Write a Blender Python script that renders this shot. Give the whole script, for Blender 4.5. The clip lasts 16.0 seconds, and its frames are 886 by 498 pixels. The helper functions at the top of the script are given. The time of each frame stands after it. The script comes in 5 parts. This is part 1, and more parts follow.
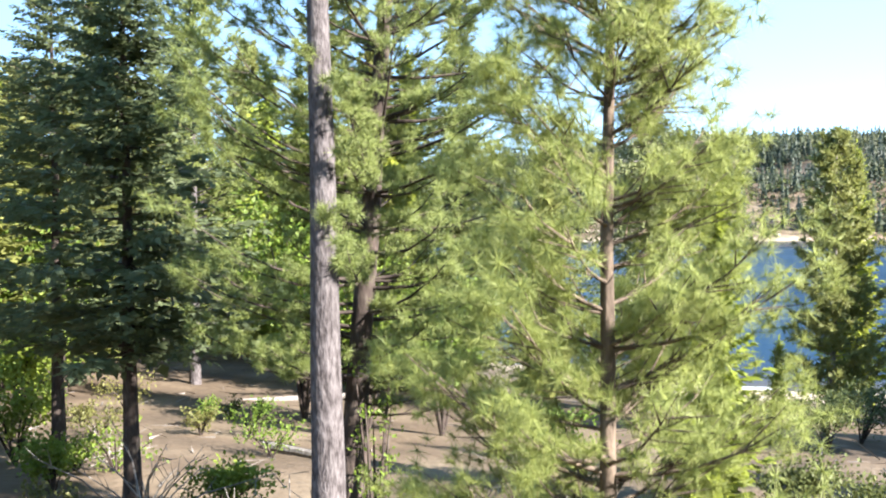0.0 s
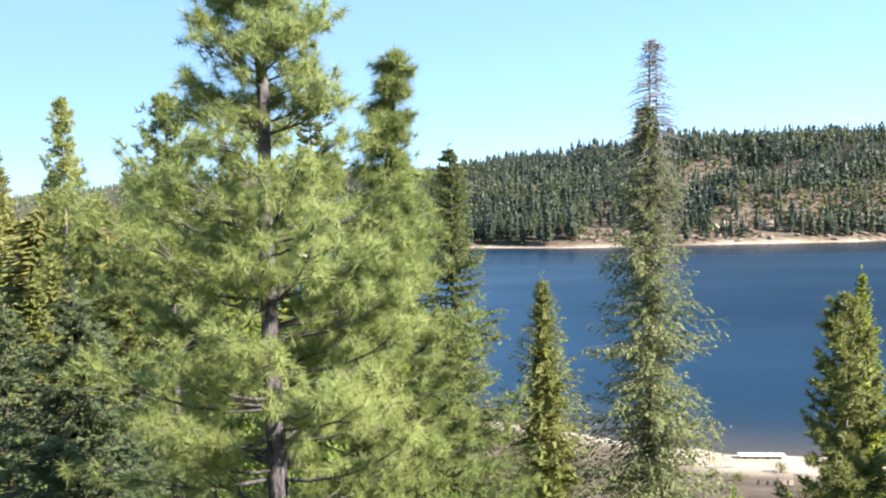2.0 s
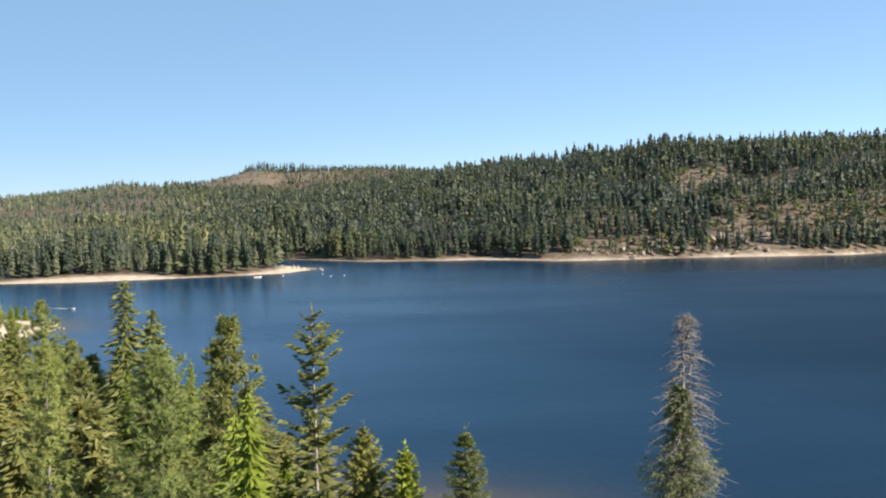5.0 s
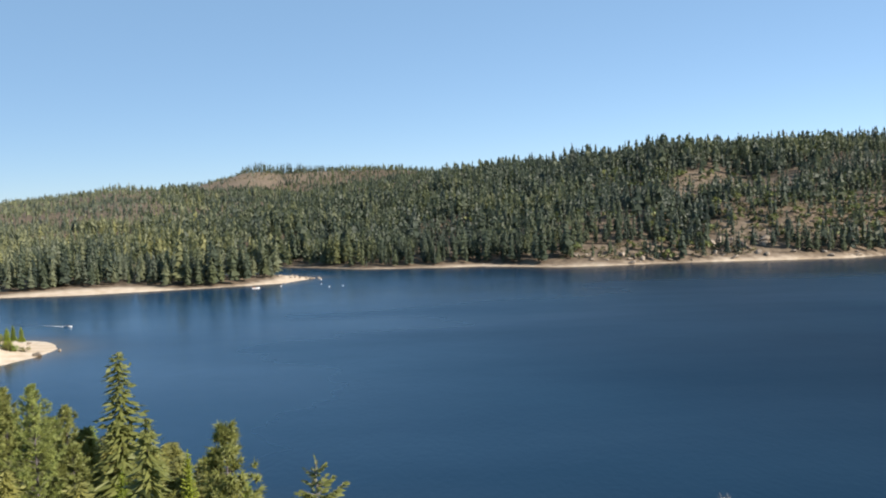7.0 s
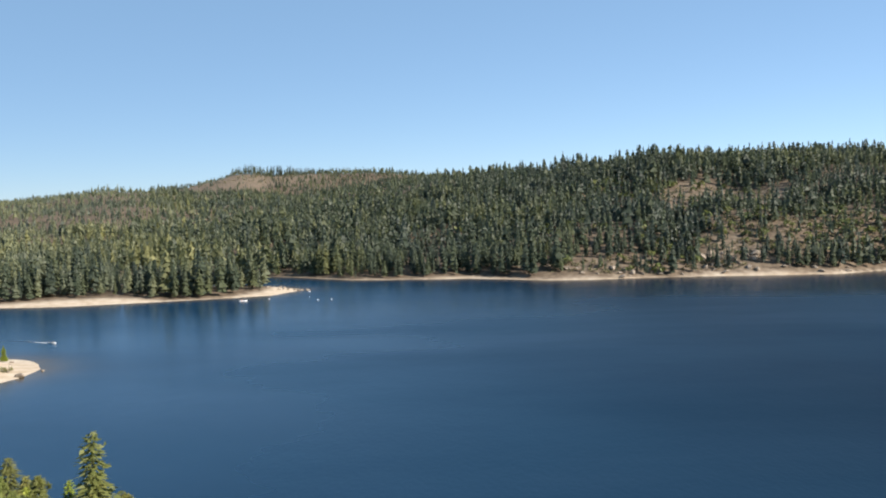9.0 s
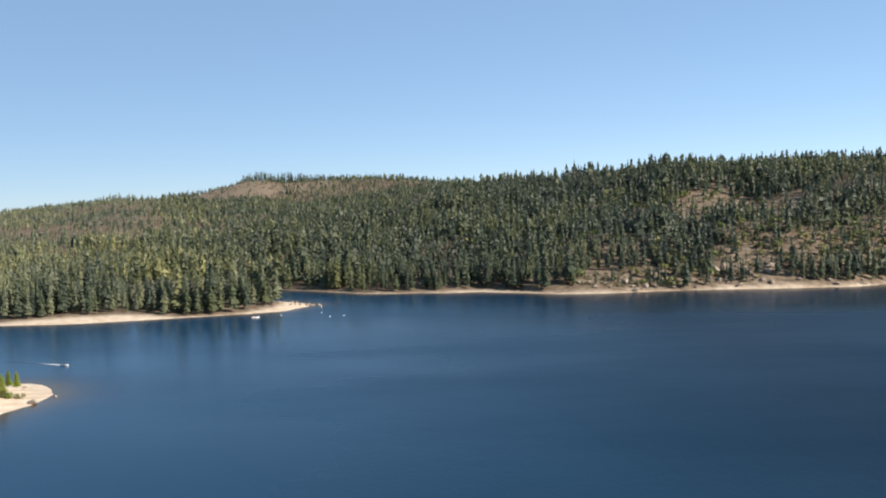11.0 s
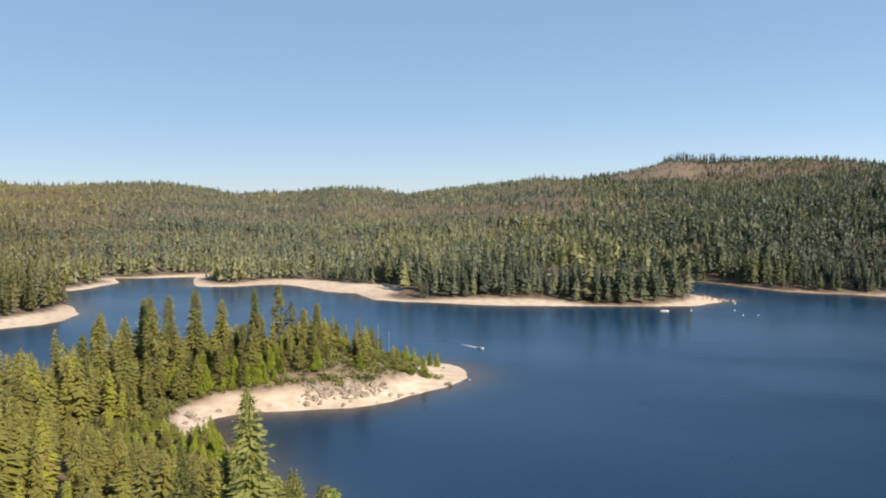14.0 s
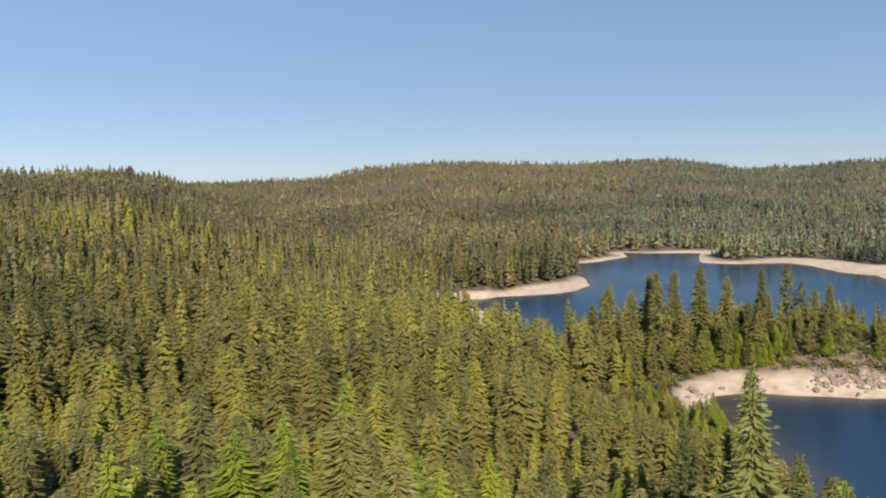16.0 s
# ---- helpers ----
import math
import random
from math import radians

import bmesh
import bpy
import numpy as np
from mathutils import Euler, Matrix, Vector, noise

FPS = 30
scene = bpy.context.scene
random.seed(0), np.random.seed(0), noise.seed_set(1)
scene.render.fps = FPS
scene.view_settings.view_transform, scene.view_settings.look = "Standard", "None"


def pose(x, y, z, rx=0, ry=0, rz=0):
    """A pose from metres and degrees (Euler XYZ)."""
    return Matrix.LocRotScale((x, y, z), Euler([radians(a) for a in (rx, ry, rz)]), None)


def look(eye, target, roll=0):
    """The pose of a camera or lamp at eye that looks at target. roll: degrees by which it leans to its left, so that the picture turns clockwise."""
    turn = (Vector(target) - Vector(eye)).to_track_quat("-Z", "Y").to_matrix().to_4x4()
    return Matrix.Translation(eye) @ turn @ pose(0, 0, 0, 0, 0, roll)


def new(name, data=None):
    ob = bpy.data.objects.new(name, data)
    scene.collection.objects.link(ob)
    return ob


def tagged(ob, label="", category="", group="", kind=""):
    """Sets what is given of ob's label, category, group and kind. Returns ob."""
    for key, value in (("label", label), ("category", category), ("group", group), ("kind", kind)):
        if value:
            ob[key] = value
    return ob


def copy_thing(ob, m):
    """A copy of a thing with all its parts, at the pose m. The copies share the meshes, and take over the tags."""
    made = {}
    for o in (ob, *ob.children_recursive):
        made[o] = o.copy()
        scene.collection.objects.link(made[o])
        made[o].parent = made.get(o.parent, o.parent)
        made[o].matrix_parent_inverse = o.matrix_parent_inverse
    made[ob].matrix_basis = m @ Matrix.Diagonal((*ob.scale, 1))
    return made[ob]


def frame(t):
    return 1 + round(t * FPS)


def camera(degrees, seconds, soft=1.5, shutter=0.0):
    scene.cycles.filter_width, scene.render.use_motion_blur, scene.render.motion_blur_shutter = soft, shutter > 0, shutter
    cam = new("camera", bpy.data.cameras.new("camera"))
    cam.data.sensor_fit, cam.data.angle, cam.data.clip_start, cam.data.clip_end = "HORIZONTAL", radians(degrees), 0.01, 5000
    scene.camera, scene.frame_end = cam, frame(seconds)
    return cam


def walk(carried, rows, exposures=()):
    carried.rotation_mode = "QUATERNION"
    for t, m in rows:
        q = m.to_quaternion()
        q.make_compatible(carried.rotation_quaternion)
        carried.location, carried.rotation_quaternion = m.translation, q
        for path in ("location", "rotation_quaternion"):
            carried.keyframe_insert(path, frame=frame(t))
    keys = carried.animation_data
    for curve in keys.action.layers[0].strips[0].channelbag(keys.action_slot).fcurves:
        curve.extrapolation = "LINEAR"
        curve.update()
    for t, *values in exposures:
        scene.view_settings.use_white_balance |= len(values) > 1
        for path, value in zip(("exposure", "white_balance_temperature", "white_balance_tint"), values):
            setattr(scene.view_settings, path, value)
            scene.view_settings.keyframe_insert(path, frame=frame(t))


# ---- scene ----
cam = camera(49.31, 16.0, soft=2.0, shutter=0.1)
PATH = [
    (0.0, pose(0.00, -0.00, 21.31, 87.74, 0.14, 0.71)),
    (0.5, pose(0.01, 0.40, 23.32, 87.72, 0.24, 0.48)),
    (1.0, pose(0.04, 0.88, 25.36, 87.61, 0.26, 0.39)),
    (1.5, pose(-0.01, 1.77, 27.55, 87.53, 0.75, 0.29)),
    (2.0, pose(0.11, 2.34, 29.64, 87.55, 1.25, 0.27)),
    (2.5, pose(0.02, 2.73, 31.68, 87.58, 1.23, 0.18)),
    (3.0, pose(0.00, 3.13, 33.68, 87.66, 1.27, 0.13)),
    (3.5, pose(-0.07, 3.69, 35.63, 87.61, 1.26, 0.13)),
    (4.0, pose(-0.18, 4.50, 37.68, 87.55, 0.97, 0.09)),
    (4.2, pose(-0.24, 4.85, 38.50, 87.46, 0.91, -0.00)),
    (6.5, pose(-1.00, 8.93, 46.58, 87.15, 1.75, -0.19)),
    (7.0, pose(-1.02, 9.86, 48.19, 87.08, 1.74, -0.24)),
    (7.5, pose(-0.88, 10.87, 49.87, 86.93, 1.60, -0.21)),
    (8.0, pose(-0.73, 11.91, 51.66, 86.94, 1.41, -0.17)),
    (8.5, pose(-0.73, 12.86, 53.48, 87.00, 1.49, -0.83)),
    (9.0, pose(-0.81, 13.69, 55.12, 87.17, 1.17, -0.82)),
    (11.5, pose(-1.94, 16.60, 63.41, 87.44, 1.44, -0.15)),
    (12.0, pose(-2.05, 17.05, 64.84, 87.49, 1.45, -0.05)),
    (12.5, pose(-0.45, 19.46, 67.23, 87.21, 0.2, 9.76)),
    (13.0, pose(1.32, 22.08, 69.16, 86.73, -0.51, 22.71)),
    (13.5, pose(1.32, 22.09, 69.26, 86.58, 0.12, 23.86)),
    (14.0, pose(1.30, 22.08, 69.27, 86.50, 0.32, 24.37)),
    (14.5, pose(1.29, 22.07, 69.15, 86.32, 1.05, 38.07)),
    (15.0, pose(1.28, 22.08, 68.99, 86.03, 0.98, 49.52)),
    (15.5, pose(1.31, 22.11, 68.96, 85.77, 1.17, 53.07)),
    (16.0, pose(1.33, 22.14, 68.92, 85.54, 1.33, 53.74)),
]
walk(cam, PATH, exposures=(
    (0.0, 2.48, 6200, 14), (0.5, 2.47, 6200, 14), (1.0, 2.3, 6200, 14), (1.5, 2.08, 6200, 14), (2.0, 1.84, 6250, 14), (2.5, 1.63, 6250, 15), (3.0, 1.54, 6350, 15), (4.0, 1.33, 6500, 14),
    (6.5, 1.03, 6500, 13), (9.0, 1.0, 6500, 13), (12.0, 1.03, 6800, 17), (13.0, 1.1, 6900, 19), (14.0, 0.95, 6850, 18), (16.0, 0.7, 6700, 19)))

# ---- daylight ----
SUN_AZ, SUN_EL = 121.0, 31.0
world = bpy.data.worlds.new("clear_sky")
scene.world = world
world.use_nodes = True
wn = world.node_tree.nodes
sky = wn.new("ShaderNodeTexSky")
sky.sky_type = "NISHITA"
sky.sun_disc = False
sky.sun_elevation, sky.sun_rotation = radians(SUN_EL), radians(-SUN_AZ)
sky.altitude, sky.air_density, sky.dust_density, sky.ozone_density = 4000.0, 1.0, 0.0, 2.0
wn["Background"].inputs["Strength"].default_value = 0.07
haze = wn.new("ShaderNodeMix")
haze.data_type = "RGBA"
haze.inputs[0].default_value = 0.5
haze.inputs[7].default_value = (2.3, 4.2, 6.2, 1)
world.node_tree.links.new(sky.outputs["Color"], haze.inputs[6])
world.node_tree.links.new(haze.outputs[2], wn["Background"].inputs["Color"])
sun_data = bpy.data.lights.new("sun", "SUN")
sun_data.energy, sun_data.angle, sun_data.color = 5.0, radians(0.55), (1.0, 0.93, 0.82)
sun = new("sun", sun_data)
sun_from = Vector((math.sin(radians(SUN_AZ)) * math.cos(radians(SUN_EL)), math.cos(radians(SUN_AZ)) * math.cos(radians(SUN_EL)), math.sin(radians(SUN_EL))))
sun.matrix_world = look(sun_from * 200, (0, 0, 0))


# ---- materials ----
def material(name, rough=0.8, metal=0.0, spec=0.5):
    m = bpy.data.materials.new(name)
    m.use_nodes = True
    n, l = m.node_tree.nodes, m.node_tree.links
    b = n["Principled BSDF"]
    b.inputs["Roughness"].default_value = rough
    b.inputs["Metallic"].default_value = metal
    b.inputs["Specular IOR Level"].default_value = spec
    return m, n, l, b


def ramp(n, stops):
    r = n.new("ShaderNodeValToRGB")
    while len(r.color_ramp.elements) < len(stops):
        r.color_ramp.elements.new(0.5)
    for e, (p, c) in zip(r.color_ramp.elements, stops):
        e.position, e.color = p, (*c, 1)
    return r


def noise_node(n, l, scale, detail=4.0, coords="Object", stretch=None):
    tc = n.new("ShaderNodeTexCoord")
    t = n.new("ShaderNodeTexNoise")
    t.inputs["Scale"].default_value, t.inputs["Detail"].default_value = scale, detail
    if stretch:
        mp = n.new("ShaderNodeMapping")
        mp.inputs["Scale"].default_value = stretch
        l.new(tc.outputs[coords], mp.inputs["Vector"])
        l.new(mp.outputs["Vector"], t.inputs["Vector"])
    else:
        l.new(tc.outputs[coords], t.inputs["Vector"])
    return t


def mixer(n, l, kind, fac, a, b):
    x = n.new("ShaderNodeMix")
    x.data_type, x.blend_type = "RGBA", kind
    for sock, v in ((x.inputs[0], fac), (x.inputs[6], a), (x.inputs[7], b)):
        if isinstance(v, (int, float)):
            sock.default_value = v
        elif isinstance(v, tuple):
            sock.default_value = (*v, 1)
        else:
            l.new(v, sock)
    return x.outputs[2]


def bumped(n, l, b, height, strength, distance):
    bp = n.new("ShaderNodeBump")
    bp.inputs["Strength"].default_value, bp.inputs["Distance"].default_value = strength, distance
    l.new(height, bp.inputs["Height"])
    l.new(bp.outputs["Normal"], b.inputs["Normal"])


def foliage(name, stops, source="object", gloss=0.35, glow=0.25, mottle=0.5, fleck=0.2):
    """Needles or leaves: a thin surface that lets some light through."""
    m, n, l, b = material(name, 0.55, 0, gloss)
    if source == "object":
        own = n.new("ShaderNodeMath")
        own.operation = "MULTIPLY_ADD"
        l.new(n.new("ShaderNodeObjectInfo").outputs["Random"], own.inputs[0])
        own.inputs[1].default_value, own.inputs[2].default_value = 0.55, 0.25
        v = own.outputs[0]
    else:
        a = n.new("ShaderNodeAttribute")
        a.attribute_name = "tint"
        v = a.outputs["Fac"]
    isl = n.new("ShaderNodeNewGeometry").outputs["Random Per Island"]
    nz = noise_node(n, l, 0.45, 3.0)
    sub = n.new("ShaderNodeMath")
    sub.operation = "MULTIPLY_ADD"
    l.new(isl, sub.inputs[0])
    sub.inputs[1].default_value, sub.inputs[2].default_value = fleck, -fleck / 2
    add = n.new("ShaderNodeMath")
    l.new(v, add.inputs[0])
    l.new(sub.outputs[0], add.inputs[1])
    add2 = n.new("ShaderNodeMath")
    add2.operation = "MULTIPLY_ADD"
    l.new(nz.outputs["Fac"], add2.inputs[0])
    add2.inputs[1].default_value = mottle
    l.new(add.outputs[0], add2.inputs[2])
    add3 = n.new("ShaderNodeMath")
    add3.operation = "SUBTRACT"
    l.new(add2.outputs[0], add3.inputs[0])
    add3.inputs[1].default_value = mottle / 2
    r = ramp(n, stops)
    l.new(add3.outputs[0], r.inputs["Fac"])
    l.new(r.outputs["Color"], b.inputs["Base Color"])
    tr = n.new("ShaderNodeBsdfTranslucent")
    l.new(r.outputs["Color"], tr.inputs["Color"])
    mx = n.new("ShaderNodeMixShader")
    mx.inputs["Fac"].default_value = glow
    l.new(b.outputs["BSDF"], mx.inputs[1])
    l.new(tr.outputs["BSDF"], mx.inputs[2])
    l.new(mx.outputs["Shader"], n["Material Output"].inputs["Surface"])
    return m


def bark(name, stops, scale=9.0):
    m, n, l, b = material(name, 0.9, 0, 0.2)
    t = noise_node(n, l, scale, 6.0, stretch=(1, 1, 0.38))
    t2 = noise_node(n, l, 1.3, 3.0)
    r = ramp(n, stops)
    l.new(t.outputs["Fac"], r.inputs["Fac"])
    l.new(mixer(n, l, "MULTIPLY", 0.6, r.outputs["Color"], t2.outputs["Fac"]), b.inputs["Base Color"])
    bumped(n, l, b, t.outputs["Fac"], 1.0, 0.04)
    return m


PINE = foliage("pine_needles", [(0.0, (0.14, 0.185, 0.0672)), (0.45, (0.241, 0.293, 0.103)), (0.8, (0.336, 0.379, 0.125)), (1.0, (0.386, 0.405, 0.134))], glow=0.5)
FIR = foliage("fir_needles", [(0.0, (0.097, 0.109, 0.043)), (0.5, (0.188, 0.192, 0.062)), (1.0, (0.3, 0.283, 0.078))], glow=0.42)
# shaded copy of the fir needles: the shade is in the colour
SHADE_FIR = foliage("shade_toned_fir_needles", [(0.0, (0.0804, 0.108, 0.0587)), (0.5, (0.132, 0.163, 0.0757)), (1.0, (0.199, 0.223, 0.0894))], glow=0.5)
GREY_FIR = foliage("grey_green_fir_needles", [(0.0, (0.125, 0.15, 0.0633)), (0.5, (0.213, 0.237, 0.0978)), (1.0, (0.312, 0.319, 0.138))], glow=0.45)
OLIVE_PINE = foliage("olive_pine_needles", [(0.0, (0.135, 0.155, 0.05)), (0.5, (0.225, 0.24, 0.072)), (1.0, (0.33, 0.325, 0.095))], glow=0.48)
GREEN_FIR = foliage("olive_green_fir_needles", [(0.0, (0.115, 0.142, 0.05)), (0.5, (0.2, 0.22, 0.068)), (1.0, (0.29, 0.3, 0.085))], glow=0.46)
# a green darkened to carry the shade over plants
SHADE_LEAVES = foliage("shade_darkened_leaves", [(0.0, (0.05, 0.07, 0.028)), (0.5, (0.095, 0.115, 0.036)), (1.0, (0.16, 0.17, 0.045))], glow=0.4)
GRASSY = foliage("young_green_needles", [(0.0, (0.125, 0.172, 0.0283)), (0.5, (0.222, 0.27, 0.036)), (1.0, (0.34, 0.372, 0.05))], glow=0.38)
WOODS = foliage("forest_needles", [(0.0, (0.0665, 0.076, 0.0265)), (0.35, (0.139, 0.137, 0.042)), (0.68, (0.215, 0.203, 0.052)), (0.9, (0.284, 0.3, 0.0451)), (1.0, (0.278, 0.206, 0.0882))], source="tint", glow=0.42, fleck=0.12)
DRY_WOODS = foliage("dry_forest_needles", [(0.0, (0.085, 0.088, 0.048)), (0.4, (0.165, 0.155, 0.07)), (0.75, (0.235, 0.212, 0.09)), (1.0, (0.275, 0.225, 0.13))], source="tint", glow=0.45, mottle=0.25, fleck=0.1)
BRUSH = foliage("island_brush_leaves", [(0.0, (0.075, 0.081, 0.03)), (0.5, (0.15, 0.157, 0.048)), (1.0, (0.22, 0.232, 0.06))], source="tint", glow=0.35)
# distance haze is mixed into the needle colours of the next two
HAZED_WOODS = foliage("hazed_far_forest_needles", [(0.0, (0.0473, 0.0651, 0.0493)), (0.35, (0.0749, 0.0946, 0.0571)), (0.68, (0.113, 0.128, 0.0591)), (0.9, (0.148, 0.152, 0.0571)), (1.0, (0.158, 0.128, 0.0739))], source="tint", glow=0.5, mottle=0.25, fleck=0.08)
HAZED_WEST_WOODS = foliage("hazed_west_forest_needles", [(0.0, (0.0912, 0.112, 0.0858)), (0.35, (0.155, 0.172, 0.101)), (0.68, (0.215, 0.222, 0.107)), (0.9, (0.266, 0.257, 0.0977)), (1.0, (0.271, 0.218, 0.119))], source="tint", glow=0.48, mottle=0.2, fleck=0.08)
OAK = foliage("oak_leaves", [(0.0, (0.08, 0.1, 0.04)), (0.5, (0.125, 0.148, 0.05)), (1.0, (0.18, 0.195, 0.062))], source="tint", glow=0.4, mottle=0.25, fleck=0.15)
YELLOWISH = foliage("yellow_green_long_needles", [(0.0, (0.165, 0.21, 0.068)), (0.5, (0.27, 0.31, 0.092)), (1.0, (0.36, 0.38, 0.115))], glow=0.5)
LEAFY = foliage("broad_leaves", [(0.0, (0.06, 0.11, 0.015)), (0.5, (0.15, 0.22, 0.03)), (1.0, (0.28, 0.33, 0.05))], glow=0.4)
OLIVE = foliage("dry_shrub_leaves", [(0.0, (0.075, 0.088, 0.032)), (0.5, (0.15, 0.15, 0.044)), (1.0, (0.24, 0.222, 0.062))], glow=0.35)
SCRUB = foliage("scrub_leaves", [(0.0, (0.07, 0.07, 0.03)), (0.5, (0.12, 0.115, 0.05)), (1.0, (0.2, 0.17, 0.08))], source="tint", glow=0.15)
BARK_GREY = bark("grey_pine_bark", [(0.3, (0.05, 0.042, 0.042)), (0.46, (0.12, 0.105, 0.105)), (0.66, (0.2, 0.18, 0.18))], 17.0)
BARK_DARK = bark("dark_fir_bark", [(0.25, (0.036, 0.0288, 0.0252)), (0.55, (0.0936, 0.072, 0.0612)), (0.8, (0.194, 0.166, 0.137))])
BARK_RED = bark("reddish_young_bark", [(0.3, (0.06, 0.045, 0.035)), (0.5, (0.15, 0.115, 0.088)), (0.7, (0.26, 0.2, 0.15))])
BARK_PALE = bark("bleached_dead_wood", [(0.2, (0.144, 0.122, 0.108)), (0.5, (0.302, 0.274, 0.245)), (0.8, (0.432, 0.403, 0.36))])


def ground_material():
    m, n, l, b = material("lake_shore_ground", 0.95, 0, 0.2)
    a = n.new("ShaderNodeAttribute")
    a.attribute_name = "sand"
    big, mid, fine = noise_node(n, l, 0.02, 5.0), noise_node(n, l, 0.22, 5.0), noise_node(n, l, 3.0, 5.0)
    floor = ramp(n, [(0.25, (0.0495, 0.0383, 0.0277)), (0.5, (0.125, 0.0924, 0.0627)), (0.75, (0.198, 0.155, 0.106))])
    l.new(mid.outputs["Fac"], floor.inputs["Fac"])
    sand = ramp(n, [(0.25, (0.43, 0.34, 0.245)), (0.5, (0.53, 0.44, 0.335)), (0.8, (0.6, 0.53, 0.43))])
    l.new(big.outputs["Fac"], sand.inputs["Fac"])
    grain = ramp(n, [(0.3, (0.55, 0.55, 0.55)), (0.7, (1.0, 1.0, 1.0))])
    l.new(fine.outputs["Fac"], grain.inputs["Fac"])
    stain = ramp(n, [(0.35, (0.72, 0.66, 0.58)), (0.6, (1.0, 1.0, 1.0))])
    l.new(mid.outputs["Fac"], stain.inputs["Fac"])
    sandy = mixer(n, l, "MULTIPLY", 0.7, sand.outputs["Color"], stain.outputs["Color"])
    c = mixer(n, l, "MIX", a.outputs["Fac"], floor.outputs["Color"], sandy)
    l.new(mixer(n, l, "MULTIPLY", 0.35, c, grain.outputs["Color"]), b.inputs["Base Color"])
    bumped(n, l, b, fine.outputs["Fac"], 0.5, 0.15)
    return m


def water_material():
    m, n, l, b = material("lake_water", 0.2, 0, 0.26)
    b.inputs["IOR"].default_value = 1.33
    big = noise_node(n, l, 0.006, 3.0)
    r = ramp(n, [(0.3, (0.0009, 0.0124, 0.03)), (0.7, (0.0015, 0.0182, 0.04))])
    l.new(big.outputs["Fac"], r.inputs["Fac"])
    a = n.new("ShaderNodeAttribute")
    a.attribute_name = "shallow"
    # wind lanes: smoother and rougher water
    wind = noise_node(n, l, 0.011, 4.0, stretch=(0.45, 1.0, 1.0))
    lanes = ramp(n, [(0.4, (0.19, 0.19, 0.19)), (0.62, (0.27, 0.27, 0.27))])
    l.new(wind.outputs["Fac"], lanes.inputs["Fac"])
    tc = n.new("ShaderNodeTexCoord")
    place = n.new("ShaderNodeSeparateXYZ")
    l.new(tc.outputs["Object"], place.inputs[0])
    # uneven sky reflection painted into the water colour: lighter west, darker east
    clear = n.new("ShaderNodeMapRange")
    l.new(place.outputs["X"], clear.inputs[0])
    clear.inputs[1].default_value, clear.inputs[2].default_value = -120.0, 120.0
    clear.inputs[3].default_value, clear.inputs[4].default_value = 1.9, 0.78
    # water colour with that painted gradient multiplied in
    depth = mixer(n, l, "MULTIPLY", 1.0, r.outputs["Color"], clear.outputs[0])
    l.new(mixer(n, l, "MIX", a.outputs["Fac"], depth, (0.085, 0.066, 0.04)), b.inputs["Base Color"])
    open_water = n.new("ShaderNodeMapRange")
    l.new(place.outputs["X"], open_water.inputs[0])
    open_water.inputs[1].default_value, open_water.inputs[2].default_value = -80.0, 160.0
    open_water.inputs[3].default_value, open_water.inputs[4].default_value = 0.0, 0.34
    lee = n.new("ShaderNodeMapRange")
    l.new(place.outputs["Y"], lee.inputs[0])
    lee.inputs[1].default_value, lee.inputs[2].default_value = 280.0, 560.0
    lee.inputs[3].default_value, lee.inputs[4].default_value = 1.0, 0.0
    blown = n.new("ShaderNodeMath")
    blown.operation = "MULTIPLY"
    l.new(open_water.outputs[0], blown.inputs[0])
    l.new(lee.outputs[0], blown.inputs[1])
    breeze = n.new("ShaderNodeMath")
    l.new(lanes.outputs["Color"], breeze.inputs[0])
    l.new(blown.outputs[0], breeze.inputs[1])
    l.new(breeze.outputs[0], b.inputs["Roughness"])
    w1 = noise_node(n, l, 0.9, 4.0, stretch=(1.0, 0.45, 1.0))
    w2 = noise_node(n, l, 0.16, 3.0, stretch=(1.0, 0.6, 1.0))
    s = n.new("ShaderNodeMath")
    s.operation = "MULTIPLY_ADD"
    l.new(w2.outputs["Fac"], s.inputs[0])
    s.inputs[1].default_value = 1.5
    l.new(w1.outputs["Fac"], s.inputs[2])
    bumped(n, l, b, s.outputs[0], 1.0, 0.06)
    ripple = n.new("ShaderNodeMapRange")
    l.new(place.outputs["X"], ripple.inputs[0])
    ripple.inputs[1].default_value, ripple.inputs[2].default_value = -220.0, 140.0
    ripple.inputs[3].default_value, ripple.inputs[4].default_value = 0.75, 1.0
    shelter = n.new("ShaderNodeMath")
    shelter.operation = "MULTIPLY_ADD"
    l.new(lee.outputs[0], shelter.inputs[0])
    shelter.inputs[1].default_value, shelter.inputs[2].default_value = 0.2, 0.8
    waves = n.new("ShaderNodeMath")
    waves.operation = "MULTIPLY"
    l.new(ripple.outputs[0], waves.inputs[0])
    l.new(shelter.outputs[0], waves.inputs[1])
    l.new(waves.outputs[0], n["Bump"].inputs["Strength"])
    return m


def rock_material():
    m, n, l, b = material("granite", 0.85, 0, 0.3)
    t, t2 = noise_node(n, l, 0.8, 6.0), noise_node(n, l, 6.0, 4.0)
    r = ramp(n, [(0.3, (0.14, 0.11, 0.08)), (0.5, (0.29, 0.24, 0.185)), (0.75, (0.42, 0.36, 0.29))])
    l.new(t.outputs["Fac"], r.inputs["Fac"])
    l.new(mixer(n, l, "MULTIPLY", 0.5, r.outputs["Color"], t2.outputs["Fac"]), b.inputs["Base Color"])
    bumped(n, l, b, t2.outputs["Fac"], 0.6, 0.1)
    return m


